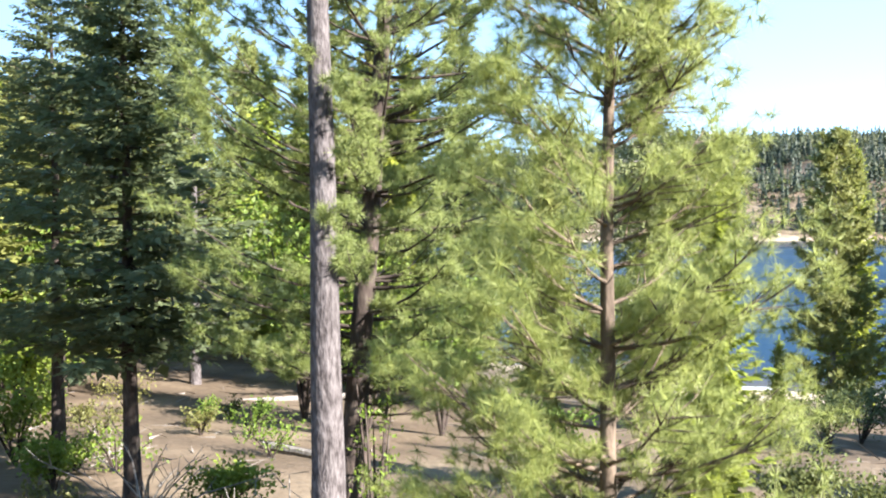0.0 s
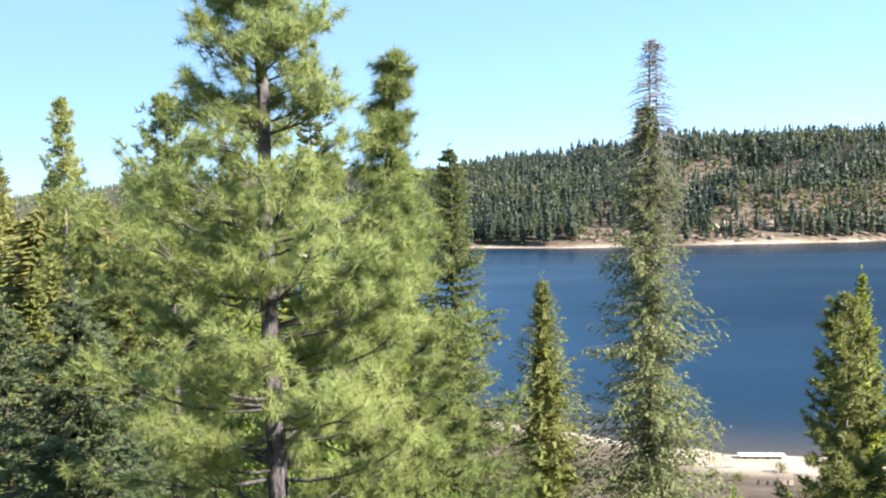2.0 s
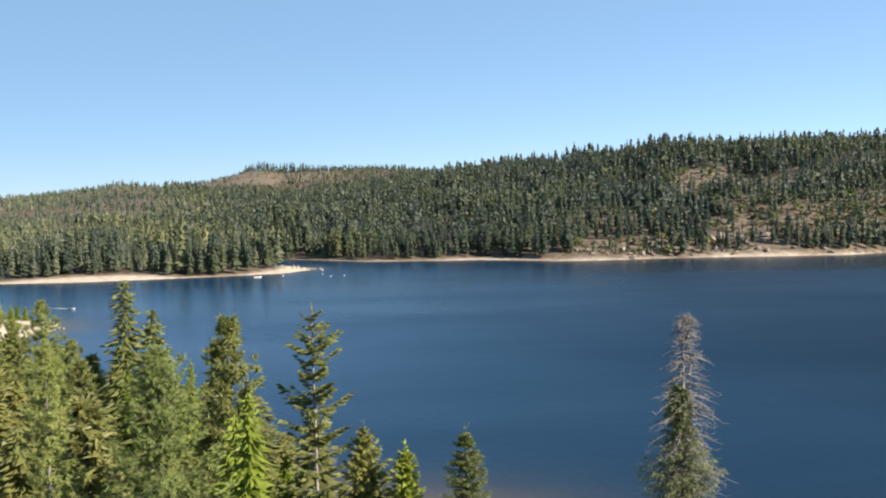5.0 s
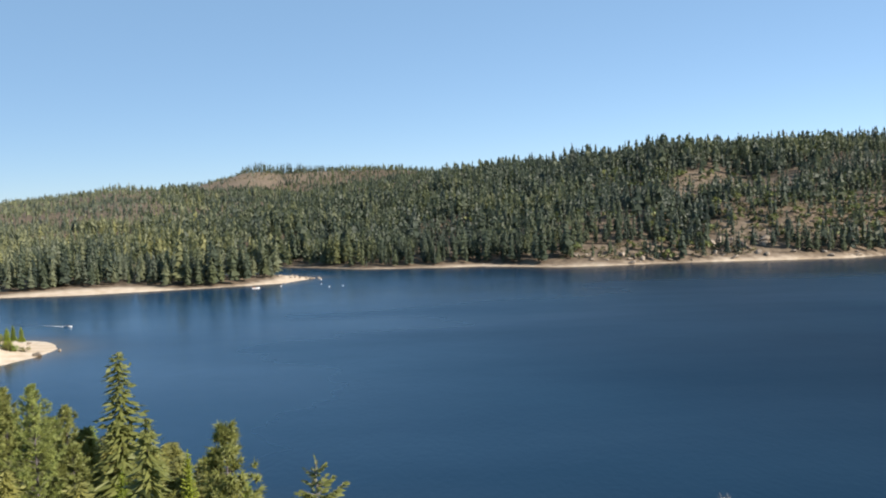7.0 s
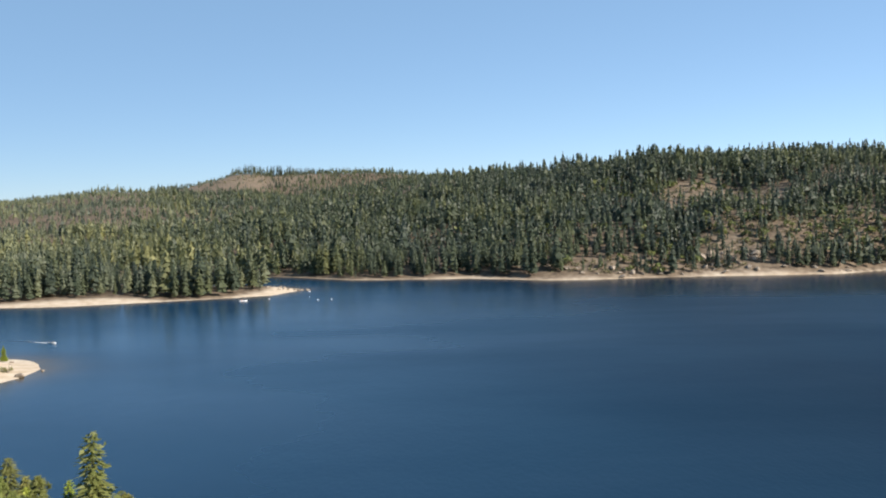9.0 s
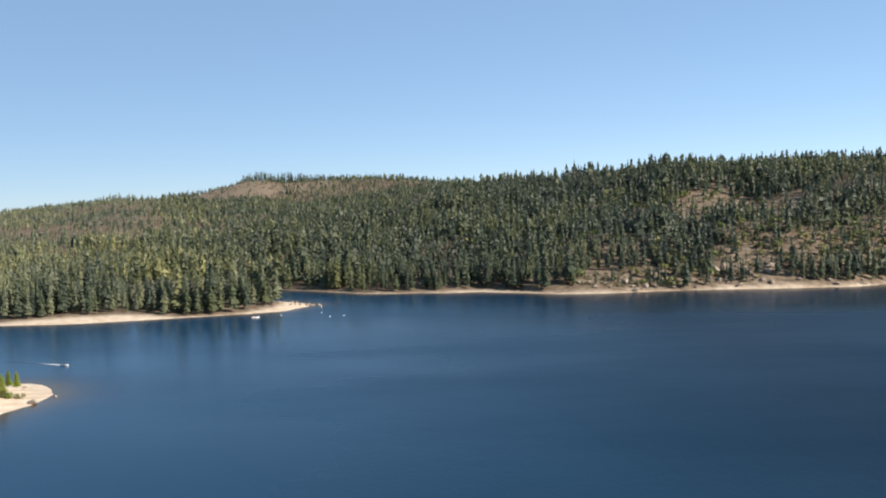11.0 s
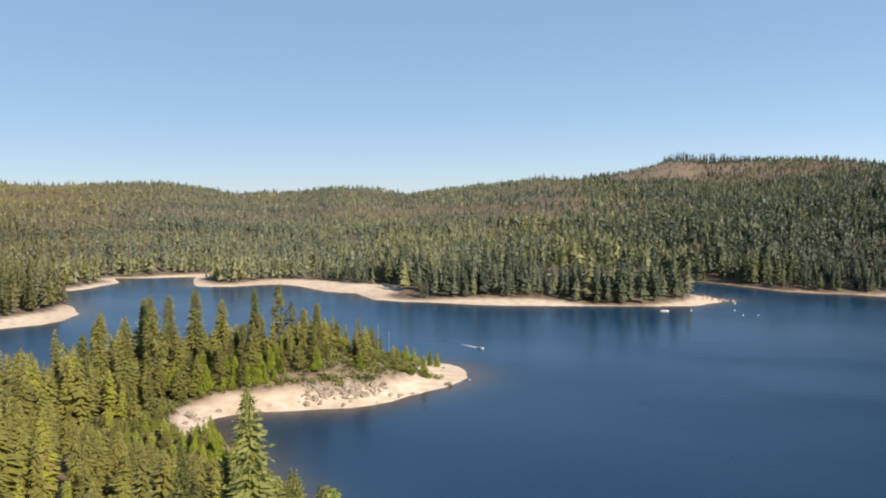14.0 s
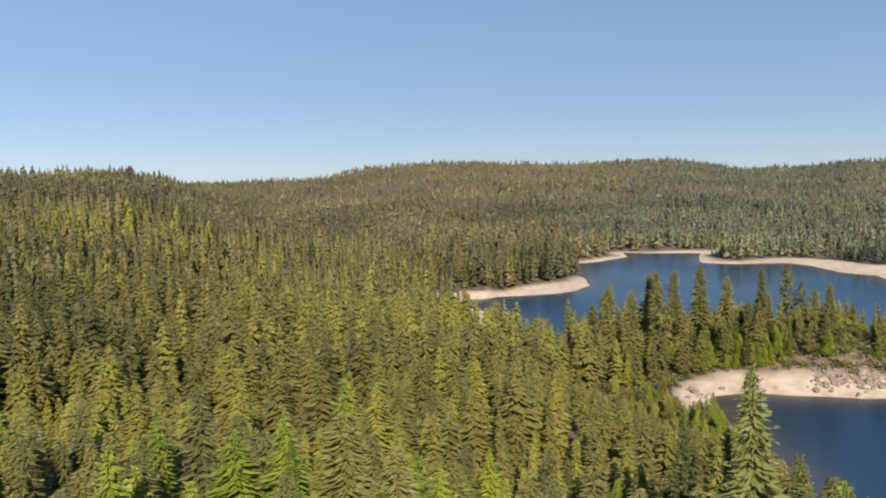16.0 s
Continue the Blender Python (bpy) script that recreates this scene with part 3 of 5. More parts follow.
def fir_parts(seed, height, radius, crown_from, stem_r, lean=(0, 0), whorl=0.5, per=6, sprays=7, layers=1, droop=0.25, full=1.0, shape=0.85, blade=0.35, limb=True, core=0.62, core_steps=18, spray=0.62, dip=(-0.4, 0.12), feather=0, ragged=0.0):
    """Trunk, limbs and crown of a fir: level or drooping fronds in layers."""
    rng = np.random.default_rng(seed)
    line = stem_line(height, lean, rng, 0.012)
    s = line[:, 2] / height
    trunk = tube(line, stem_r * (1 - 0.93 * s) * (1 + 0.3 * np.exp(-s * 14)), 8)
    limbs, os_, ways, lens, wid = [tube(line[-2:], [0.01, 0.005], 3)], [], [], [], []
    z = crown_from
    while z < height - 0.15:
        f = (z - crown_from) / max(height - crown_from, 0.1)
        reach = radius * (1 - f) ** shape * (0.6 + 0.4 * min(1, f * 6 + 0.3)) + 0.1
        start = rng.uniform(0, 6.28)
        for k in range(per):
            if rng.random() > full:
                continue
            a = start + 6.28 * k / per + rng.uniform(-0.3, 0.3)
            ln = reach * rng.uniform(0.6, 1.15) * max(0.2, 1 + ragged * (np.sin(1.9 * z + seed) + np.sin(1.1 * z + 2 * a)))
            o = at_height(line, z + rng.uniform(-0.2, 0.2) * whorl)
            out = np.array([np.cos(a), np.sin(a), 0])
            turn = np.array([-out[1], out[0], 0])
            q = np.linspace(0, 1, 4)[:, None]
            curve = o + out * ln * q + np.array([0, 0, 1.0]) * ln * ((0.35 * f + 0.05 - droop) * q + 0.18 * q**2)
            if limb:
                limbs.append(tube(curve[[0, 1, 3]], [0.012 + 0.012 * ln, 0.01, 0.004], 3))
            for g in range(sprays):
                u = (g + rng.uniform(0.2, 1)) / sprays
                base = np.array([np.interp(u, q[:, 0], curve[:, c]) for c in range(3)])
                sgn = 1 if g % 2 else -1
                for e in range(layers):
                    os_.append(base)
                    ways.append(unit(out * rng.uniform(0.5, 1.0) + sgn * turn * rng.uniform(0.35, 0.95) * (1.15 - u) + np.array([0, 0, rng.uniform(*dip)])))
                    lens.append(spray * ln * (0.3 + 0.28 * (1 - u)) * rng.uniform(0.7, 1.2) + 0.1)
                    wid.append(blade * 0.9 * lens[-1] * rng.uniform(0.6, 1.1))
        z += whorl * rng.uniform(0.75, 1.25) * (0.55 + 0.6 * (1 - f))
    for k in range(6):
        os_.append(at_height(line, height - 0.3 * (k % 3)))
        ways.append(unit(np.array([rng.normal() * 0.35, rng.normal() * 0.35, 1.0])))
        lens.append(0.35)
        wid.append(0.06)
    os_, ways, lens, wid = np.array(os_), np.array(ways), np.array(lens), np.array(wid)
    if feather:
        # each spray is a twig set with short side shoots
        u = np.tile(np.linspace(0.15, 1.0, feather), len(os_))
        o, w, ln = np.repeat(os_, feather, 0), np.repeat(ways, feather, 0), np.repeat(lens, feather)
        flank = unit(np.cross(w, np.array([0, 0, 1.0]))) * np.where(np.arange(len(u)) % 2, 1, -1)[:, None]
        sw = unit(w * 0.8 + flank * rng.uniform(0.1, 0.9, (len(u), 1)) + rng.normal(size=w.shape) * 0.22)
        sl = np.clip(ln * rng.uniform(0.3, 0.5, len(u)) * (1.2 - 0.5 * u), 0.1, 0.42)
        crown = kites(o + w * (u * ln)[:, None] * 0.9, sw, sl, sl * rng.uniform(0.2, 0.36, len(u)), rng)
    else:
        crown = kites(os_, ways, lens, wid, rng)
    if core:
        crown = joined([crown, skirt(line, height, radius * core, crown_from, core_steps, 7, rng, shape)])
    return trunk, joined(limbs), crown


def skirt(line, height, radius, crown_from, steps, spikes, rng, shape, steep=1.5):
    """The dense inside of a crown: ragged cones stacked on the stem."""
    k = spikes * 2
    vs, fs = [], []
    for i in range(steps):
        f = i / steps
        lo, hi = crown_from + (height - crown_from) * f, crown_from + (height - crown_from) * min(1.0, f + steep / steps)
        a = rng.uniform(0, 6.28) + np.arange(k) * 2 * np.pi / k
        r = radius * ((1 - f) ** shape + 0.02) * np.where(np.arange(k) % 2, 0.55, 1.0) * rng.uniform(0.7, 1.2, k)
        o = at_height(line, lo)
        ring = np.stack([o[0] + r * np.cos(a), o[1] + r * np.sin(a), lo - 0.12 * r + rng.normal(size=k) * 0.3], -1)
        vs.append(np.concatenate([at_height(line, hi)[None], ring]))
        j = np.arange(k)
        fs.append(i * (k + 1) + np.stack([0 * j, 1 + j, 1 + (j + 1) % k], -1))
    return np.concatenate(vs), np.concatenate(fs)


def kites(o, way, ln, wd, rng):
    """Leaf-shaped sprays, widest a third of the way out, each slightly folded."""
    side = unit(np.cross(way, rng.normal(size=way.shape) * 0.45 + np.array([0, 0, 1.0])))
    mid = o + way * (0.38 * ln)[:, None]
    v = np.stack([o, mid + side * wd[:, None], o + way * ln[:, None], mid - side * wd[:, None] + np.array([0, 0, 0.02])], 1).reshape(-1, 3)
    b = np.arange(len(o))[:, None] * 4
    f = np.concatenate([b + np.array([[0, 1, 2]]), b + np.array([[0, 2, 3]])])
    return v, f


def boughs(x, y, g, h, r, layers, per, rng, taper=(0.5, 0.8), low=0.08, pointed=True):
    """Crowns of many conifers at once: drooping boughs in uneven layers, each a folded leaf or a single triangle."""
    n, k = len(x), layers * per
    lay, slot = np.repeat(np.arange(layers), per)[None], np.tile(np.arange(per), layers)[None]
    f = np.clip((lay + rng.uniform(0.05, 0.95, (n, k))) / layers, 0, 0.985)
    a = (slot + rng.uniform(-0.45, 0.45, (n, k))) * 2 * np.pi / per + lay * 2.4 + rng.uniform(0, 6.28, (n, 1))
    lobe = 1 + 0.16 * np.sin(2 * a + rng.uniform(0, 6.28, (n, 1))) + 0.14 * np.sin(9 * f + rng.uniform(0, 6.28, (n, 1)))
    prof = ((1 - f) ** rng.uniform(*taper, (n, 1))) * (0.7 + 0.3 * np.minimum(1, f * 6 + 0.2)) + 0.035
    reach = np.asarray(r)[:, None] * prof * lobe * rng.uniform(0.68, 1.2, (n, k))
    z = np.asarray(g)[:, None] + np.asarray(h)[:, None] * (low + (1 - low) * f)
    da = np.pi / per * rng.uniform(0.75, 1.35, (n, k))
    step = (np.asarray(h) / layers)[:, None]
    def spot(radius, angle, up):
        return np.stack([x[:, None] + radius * np.cos(angle), y[:, None] + radius * np.sin(angle), up], -1)
    rise = np.minimum(reach * rng.uniform(0.25, 0.6, (n, k)) + 0.6 * step, np.asarray(h)[:, None] + np.asarray(g)[:, None] - z)
    apex = spot(reach * 0.1, a, z + rise)
    if pointed:
        rise = np.minimum(reach * rng.uniform(0.12, 0.34, (n, k)) + 0.5 * step, rise)
        apex = spot(reach * 0.05, a, z + rise)
        one = spot(reach * rng.uniform(0.5, 0.75, (n, k)), a - da, z + rise * rng.uniform(0.05, 0.4, (n, k)))
        two = spot(reach * rng.uniform(0.5, 0.75, (n, k)), a + da, z + rise * rng.uniform(0.05, 0.4, (n, k)))
        tip = spot(reach * rng.uniform(1.0, 1.25, (n, k)), a + rng.normal(size=(n, k)) * 0.12, z + step * rng.uniform(-0.35, 0.3, (n, k)))
        v = np.stack([apex, one, tip, two], 2).reshape(-1, 3)
        b = np.arange(n * k)[:, None] * 4
        faces = np.concatenate([b + np.array([[0, 1, 2]]), b + np.array([[0, 2, 3]])])
        return v, faces, k * 4
    one = spot(reach * rng.uniform(0.7, 1.0, (n, k)), a - da, z + step * rng.uniform(-0.35, 0.25, (n, k)))
    two = spot(reach * rng.uniform(0.7, 1.0, (n, k)), a + da, z + step * rng.uniform(-0.35, 0.25, (n, k)))
    v = np.stack([apex, one, two], 2).reshape(-1, 3)
    return v, np.arange(len(v)).reshape(-1, 3), k * 3


def layered_crown(seed, h, r, layers, per, sprays, taper):
    """One crown seen from near: boughs in layers with small sprays along their rims."""
    rng = np.random.default_rng(seed)
    zero, one = np.zeros(1), np.ones(1)
    v, f, _ = boughs(zero, zero, zero, one * h, one * r, layers, per, rng, (taper, taper))
    pick = rng.integers(0, len(v) // 4, sprays)
    apex, rim = v[pick * 4], v[pick * 4 + rng.integers(1, 4, sprays)]
    u = rng.uniform(0.55, 1.0, sprays)[:, None]
    o = apex * (1 - u) + rim * u
    out = unit(np.concatenate([o[:, :2], np.zeros((sprays, 1))], 1))
    way = unit(out + rng.normal(size=(sprays, 3)) * np.array([0.55, 0.55, 0.3]) + np.array([0, 0, -0.1]))
    ln = r * (0.1 + 0.16 * np.hypot(rim[:, 0], rim[:, 1]) / r) * rng.uniform(0.7, 1.4, sprays)
    return joined([(v, f), kites(o, way, ln, ln * 0.3, rng)])


def plant(name, label, parts, mats, place, category="tree", group=""):
    """A tree: an empty at its foot with its limbed trunk and its crown."""
    root = tagged(new(name), label, category, group)
    root.location = place
    piece("trunk", mesh_of("trunk", *joined(parts[:2]), mats[0], True), root)
    piece("crown", mesh_of("crown", *parts[2], mats[1]), root)
    return root


def foot(x, y):
    return float(ground_height(x, y)[0])


def hero(kind, name, label, x, y, top, mats, **kw):
    z = foot(x, y) - 0.15
    h = top - z
    cf = kw.pop("crown_at", None)
    kw["crown_from"] = (cf - z) if cf is not None else kw.get("crown_from", 1.5)
    parts = (pine_parts if kind == "pine" else fir_parts)(height=h, **kw)
    return plant(name, label, parts, mats, (x, y, z))


PINEM, FIRM, YOUNGM = (BARK_GREY, PINE), (BARK_DARK, GREEN_FIR), (BARK_GREY, GRASSY)
hero("pine", "pine_tree", "tall pine with straight grey bark trunk and bright needles", -1.8, 13.5, 33.9, PINEM, seed=1, radius=1.9, crown_at=25.5, spire=True, stem_r=0.27, lean=(-0.013, 0.0), whorl=0.36, per=6, twigs=11, bunch=40, needle=0.16, blade=0.0048, full=1.0)
hero("pine", "pine_tree", "dense pine with a dark trunk and thin top", -1.9, 15.6, 31.6, (BARK_DARK, YELLOWISH), seed=2, radius=3.1, crown_at=18.2, spire=True, stem_r=0.24, lean=(0.072, 0.0), whorl=0.32, per=6, twigs=10, bunch=36, needle=0.17, blade=0.0058, full=0.95)
hero("pine", "young_pine_tree", "young pine with a reddish leader and long yellow-green needles", 1.22, 7.6, 26.25, (BARK_RED, YELLOWISH), seed=3, radius=2.1, shape=1.0, crown_at=16.6, stem_r=0.1, whorl=0.3, per=6, twigs=13, bunch=38, needle=0.14, blade=0.003, bare_top=0.02, full=0.95)
hero("fir", "fir_tree", "fir with layered drooping branches, shade painted into its dark needles", -7.0, 20.6, 28.2, (BARK_DARK, SHADE_FIR), seed=4, radius=3.4, crown_at=18.4, stem_r=0.2, whorl=0.36, per=7, sprays=22, layers=1, blade=0.2, droop=0.2, core=0, full=0.72, feather=6)
hero("fir", "fir_tree", "fir close behind another fir, shade painted into its dark needles", -10.2, 24.5, 27.6, (BARK_DARK, SHADE_FIR), seed=24, radius=3.3, crown_at=18.0, stem_r=0.2, whorl=0.4, per=7, sprays=20, layers=1, blade=0.28, droop=0.2, core=0, full=0.72, feather=5)
hero("pine", "pine_tree", "broad pine with bright green crown among firs", -13.2, 48.7, 35.1, (BARK_GREY, YELLOWISH), seed=5, radius=5.7, crown_from=2.0, stem_r=0.26, whorl=0.42, per=7, twigs=9, bunch=12, needle=0.3, blade=0.028, shape=0.7)
hero("pine", "pine_tree", "slender sunlit pine rising above dark firs", -18.8, 50.0, 35.4, (BARK_PALE, YELLOWISH), seed=61, radius=2.6, crown_from=4.0, stem_r=0.2, whorl=0.4, per=6, twigs=7, bunch=11, needle=0.28, blade=0.024, shape=0.8)
hero("pine", "pine_tree", "slender light green pine with a thin top", -35.8, 90.5, 33.4, (BARK_GREY, YELLOWISH), seed=6, radius=5.6, crown_from=2.0, stem_r=0.22, whorl=0.45, per=7, twigs=8, bunch=12, needle=0.3, blade=0.03, full=0.95)
hero("pine", "pine_tree", "dark green pine rising before the lake", -15.2, 72.5, 33.9, (BARK_GREY, OLIVE_PINE), seed=7, radius=4.6, crown_from=2.0, stem_r=0.24, whorl=0.55, per=6, twigs=6, bunch=8, needle=0.55, blade=0.07)
hero("fir", "fir_tree", "sparse old fir with a pale trunk and tiered branches", -6.8, 52.5, 36.7, (BARK_PALE, OLIVE_PINE), seed=9, radius=2.7, core=0, crown_from=6.0, stem_r=0.22, whorl=0.85, per=6, sprays=16, layers=2, blade=0.34, full=0.8, droop=0.05, shape=0.45, dip=(-0.25, 0.15), ragged=0.25)
hero("fir", "fir_tree", "narrow dark green fir before the lake", 0.3, 45.0, 32.3, (BARK_DARK, GREEN_FIR), seed=10, radius=3.2, crown_from=2.0, stem_r=0.2, whorl=0.42, per=7, sprays=14, layers=2, blade=0.3, full=0.92, droop=0.2, shape=0.8, core=0, feather=4, ragged=0.2)
hero("fir", "fir_tree", "low bright green fir near the beach", 5.0, 53.4, 25.8, (BARK_DARK, GREEN_FIR), seed=11, radius=3.5, crown_from=0.8, stem_r=0.14, whorl=0.38, per=8, sprays=14, layers=1, blade=0.3, droop=0.0, feather=4)
hero("fir", "fir_tree", "olive green fir with dense crown", -4.6, 53.2, 30.7, (BARK_DARK, OLIVE_PINE), seed=12, shape=0.7, radius=3.9, crown_from=1.0, stem_r=0.18, whorl=0.45, per=7, sprays=14, layers=2, blade=0.3, droop=0.05)
hero("fir", "fir_tree", "slim yellow-green young fir", -2.7, 51.9, 30.0, YOUNGM, seed=13, shape=0.72, radius=3.1, crown_from=1.0, stem_r=0.13, whorl=0.42, per=7, sprays=13, layers=2, blade=0.3, droop=0.0)
hero("pine", "pine_tree", "green pine by the beach with a pale stem", 18.4, 47.0, 25.2, (BARK_PALE, OLIVE_PINE), seed=14, radius=3.0, crown_from=1.2, stem_r=0.17, whorl=0.45, per=6, twigs=8, bunch=9, needle=0.4, blade=0.045)
hero("fir", "fir_tree", "bright green young fir behind a pine", 24.8, 60.0, 25.4, YOUNGM, seed=15, radius=2.5, crown_from=0.8, stem_r=0.15, whorl=0.45, per=7, sprays=13, layers=2, blade=0.3, droop=0.0)
hero("fir", "fir_tree", "small bright green fir", 6.5, 24.2, 22.9, YOUNGM, seed=16, radius=1.35, crown_from=0.4, stem_r=0.07, whorl=0.3, per=7, sprays=13, layers=2, blade=0.3, droop=-0.05)
hero("fir", "fir_sapling", "small light green fir sapling on bare ground", 17.8, 53.0, 14.2, YOUNGM, seed=17, radius=0.9, crown_from=0.2, stem_r=0.06, whorl=0.3, per=6, sprays=8, layers=2, blade=0.22, droop=-0.05)
hero("fir", "fir_tree", "bright yellow-green young fir in the forest", -98.6, 72.6, 39.3, YOUNGM, seed=20, radius=2.6, crown_from=0.6, stem_r=0.17, whorl=0.55, per=8, sprays=13, layers=2, blade=0.3, droop=0.0)


for k, (x, y, top, r) in enumerate([(-49.7, 115.0, 28.8, 4.8), (-43.0, 115.6, 26.5, 4.6), (-36.7, 104.4, 26.6, 4.2), (-46.0, 108.0, 28.6, 4.6), (-41.0, 106.0, 27.4, 4.4), (-53.0, 109.0, 29.8, 4.8), (-33.5, 93.0, 28.0, 4.2), (-27.0, 93.0, 27.5, 4.0)]):
    hero("pine", "pine_tree", "broad olive green pine on the slope above the lake", x, y, top, (BARK_GREY, OLIVE_PINE), seed=30 + k, radius=r, crown_from=2.0, stem_r=0.24, whorl=0.6, per=7, twigs=5, bunch=7, needle=0.5, blade=0.08)
for k, (x, y, top, r) in enumerate([(-21.5, 85.5, 28.8, 2.4), (-8.4, 52.9, 29.4, 2.4), (-25.0, 80.0, 29.0, 3.0)]):
    hero("fir", "fir_tree", "yellow-green young fir before the lake", x, y, top, YOUNGM, seed=40 + k, radius=r, crown_from=1.0, stem_r=0.16, whorl=0.5, per=7, sprays=13, layers=2, blade=0.3, droop=0.0)
for k, (x, y, top, r) in enumerate([(-54.4, 107.5, 39.6, 5.6), (-47.8, 105.0, 38.2, 5.0), (-78.9, 118.0, 38.5, 4.2), (-70.3, 115.9, 38.0, 3.8), (-64.5, 121.0, 35.0, 3.6)]):
    hero("fir", "fir_tree", "dense olive green fir on the slope above the cove", x, y, top, FIRM, seed=50 + k, radius=r, crown_from=1.2, stem_r=0.24, whorl=0.6, per=8, sprays=12, layers=2, blade=0.32, droop=0.1)


def dying_fir(x, y, top):
    """An old fir: green ragged crown below, bleached twin leaders and bare twigs on top."""
    z = foot(x, y) - 0.15
    h = top - z
    rng = np.random.default_rng(41)
    trunk, limbs, crown = fir_parts(41, h - 2.8, 3.6, 1.0, 0.27, whorl=0.34, per=9, sprays=20, layers=1, blade=0.3, droop=0.45, full=0.9, shape=0.66, core=0, spray=0.42, dip=(-1.2, 0.2), feather=4, ragged=0.22)
    line = np.stack([np.linspace(0, 0.15, 8), np.zeros(8), np.linspace(0, h, 8)], -1)
    stem = tube(line, 0.27 * (1 - 0.9 * line[:, 2] / h), 9)
    twin = tube(np.array([[0.1, 0, h - 9], [0.35, 0.05, h - 7.5], [0.45, 0, h - 1.2]]), [0.09, 0.08, 0.015], 6)
    root = tagged(new("dying_fir_tree"), "old fir with bleached bare top and ragged green crown", "tree")
    root.location = (x, y, z)

    dead = []
    for k in range(520):
        zz = h - 10.0 * rng.random() ** 1.25
        a = rng.uniform(0, 6.28)
        ln = (0.15 + 0.34 * min(h - zz, 3.6)) * rng.uniform(0.5, 1.2)
        o = np.array([0.12 + 0.3 * (rng.random() < 0.4), 0, zz])
        out = np.array([np.cos(a), np.sin(a), 0])
        q = np.linspace(0, 1, 4)[:, None]
        c = o + out * ln * q + np.array([0, 0, 1.0]) * ln * (0.1 * q - 0.35 * q**2)
        dead.append(tube(c, np.linspace(0.028, 0.007, 4), 3))
        for g in range(3):
            b = c[1 + g % 3]
            w = unit(out + rng.normal(size=3) * 0.7)
            dead.append(tube(np.stack([b, b + w * 0.13, b + w * 0.26]), [0.012, 0.009, 0.005], 3))
    piece("trunk", mesh_of("trunk", *joined([stem, twin, limbs] + dead), BARK_PALE, True), root, "bleached trunk with twin bare tops")
    piece("crown", mesh_of("crown", *crown, GREY_FIR), root)


dying_fir(9.0, 45.2, 36.8)


# ---- the forest that is near enough to tell its trees apart ----
def prototypes(fine=False):
    out = []
    for k, (h, r, kind) in enumerate([(26, 3.5, "fir"), (24, 3.6, "fir"), (29, 3.6, "fir"), (20, 3.1, "young"), (17, 2.9, "young"), (27, 3.7, "pine"), (23, 3.5, "fir")]):
        if kind == "pine":
            p = pine_parts(100 + k, h, r, h * 0.2, 0.3, whorl=1.0, per=5, twigs=3, bunch=5, needle=0.95, blade=0.17) if not fine else pine_parts(200 + k, h, r, h * 0.2, 0.3, whorl=0.6, per=5, twigs=6, bunch=8, needle=0.5, blade=0.06)
            mats = (BARK_GREY, PINE if fine else FIR)
        elif fine:
            p = fir_parts(200 + k, h, r, h * 0.12, 0.26, whorl=0.65, per=7, sprays=9, layers=2, blade=0.38, droop=0.1, core=0.5)
        else:
            line = stem_line(h, (0, 0), np.random.default_rng(100 + k), 0.01)
            trunk = tube(line, 0.26 * (1 - 0.93 * line[:, 2] / h), 6)
            crown = layered_crown(100 + k, h, r, 58 if kind == "fir" else 48, 14, 360, 0.55 if kind == "fir" else 0.72)
            p = trunk, tube(line[-2:], [0.01, 0.005], 3), crown
        if kind != "pine":
            mats = (BARK_GREY if k % 2 else BARK_DARK, GRASSY if kind == "young" else GREEN_FIR if fine else FIR)
        out.append((h, r, kind, p, mats))
    return out


def sunlit_fir(label, x, y, top, r, taper, mat, seed):
    """A fir that stands out against the water, with a crown in fine layers."""
    h = top - foot(x, y) + 0.2
    line = stem_line(h, (0, 0), np.random.default_rng(seed), 0.01)
    trunk = tube(line, 0.3 * (1 - 0.93 * line[:, 2] / h), 8)
    plant("fir_tree", label, (trunk, tube(line[-2:], [0.01, 0.005], 3), layered_crown(seed, h, r, 44, 13, 700, taper)), (BARK_DARK, mat), (x, y, foot(x, y) - 0.2))


sunlit_fir("large olive green fir standing before the bay", -95.9, 155.4, 36.1, 5.2, 0.72, OLIVE_PINE, 18)
sunlit_fir("broad fir with warm green crown near the bay", -63.5, 111.5, 46.3, 5.8, 0.74, GREEN_FIR, 19)
sunlit_fir("tall pointed olive green fir before the lake", -32.5, 102.6, 34.5, 4.6, 0.8, OLIVE_PINE, 8)
sunlit_fir("warm green fir beside a taller one", -20.4, 71.8, 34.7, 3.9, 0.8, OLIVE_PINE, 36)
PROTOS, FINE = prototypes(), prototypes(True)
HEROES = [(o.location.x, o.location.y) for o in scene.objects if o.type == "EMPTY"]
WAY = [(m.translation.x, m.translation.y) for _, m in PATH]


def scatter(x0, x1, y0, y1, step, seed):
    """Jittered spots for trees on land, away from beaches and clearings."""
    rng = np.random.default_rng(seed)
    gx, gy = np.meshgrid(np.arange(x0, x1, step), np.arange(y0, y1, step))
    x, y = gx.ravel() + rng.uniform(-0.48, 0.48, gx.size) * step, gy.ravel() + rng.uniform(-0.48, 0.48, gx.size) * step
    keep = rng.random(x.size) < openness(x, y)
    x, y = x[keep], y[keep]
    keep = shore_distance(x, y) > beach_width(x, y) + 1.5
    x, y = x[keep], y[keep]
    keep = rng.random(x.size) < 0.92 + 0.5 * fbm(x, y, 40.0, 2, 77)
    return x[keep], y[keep]


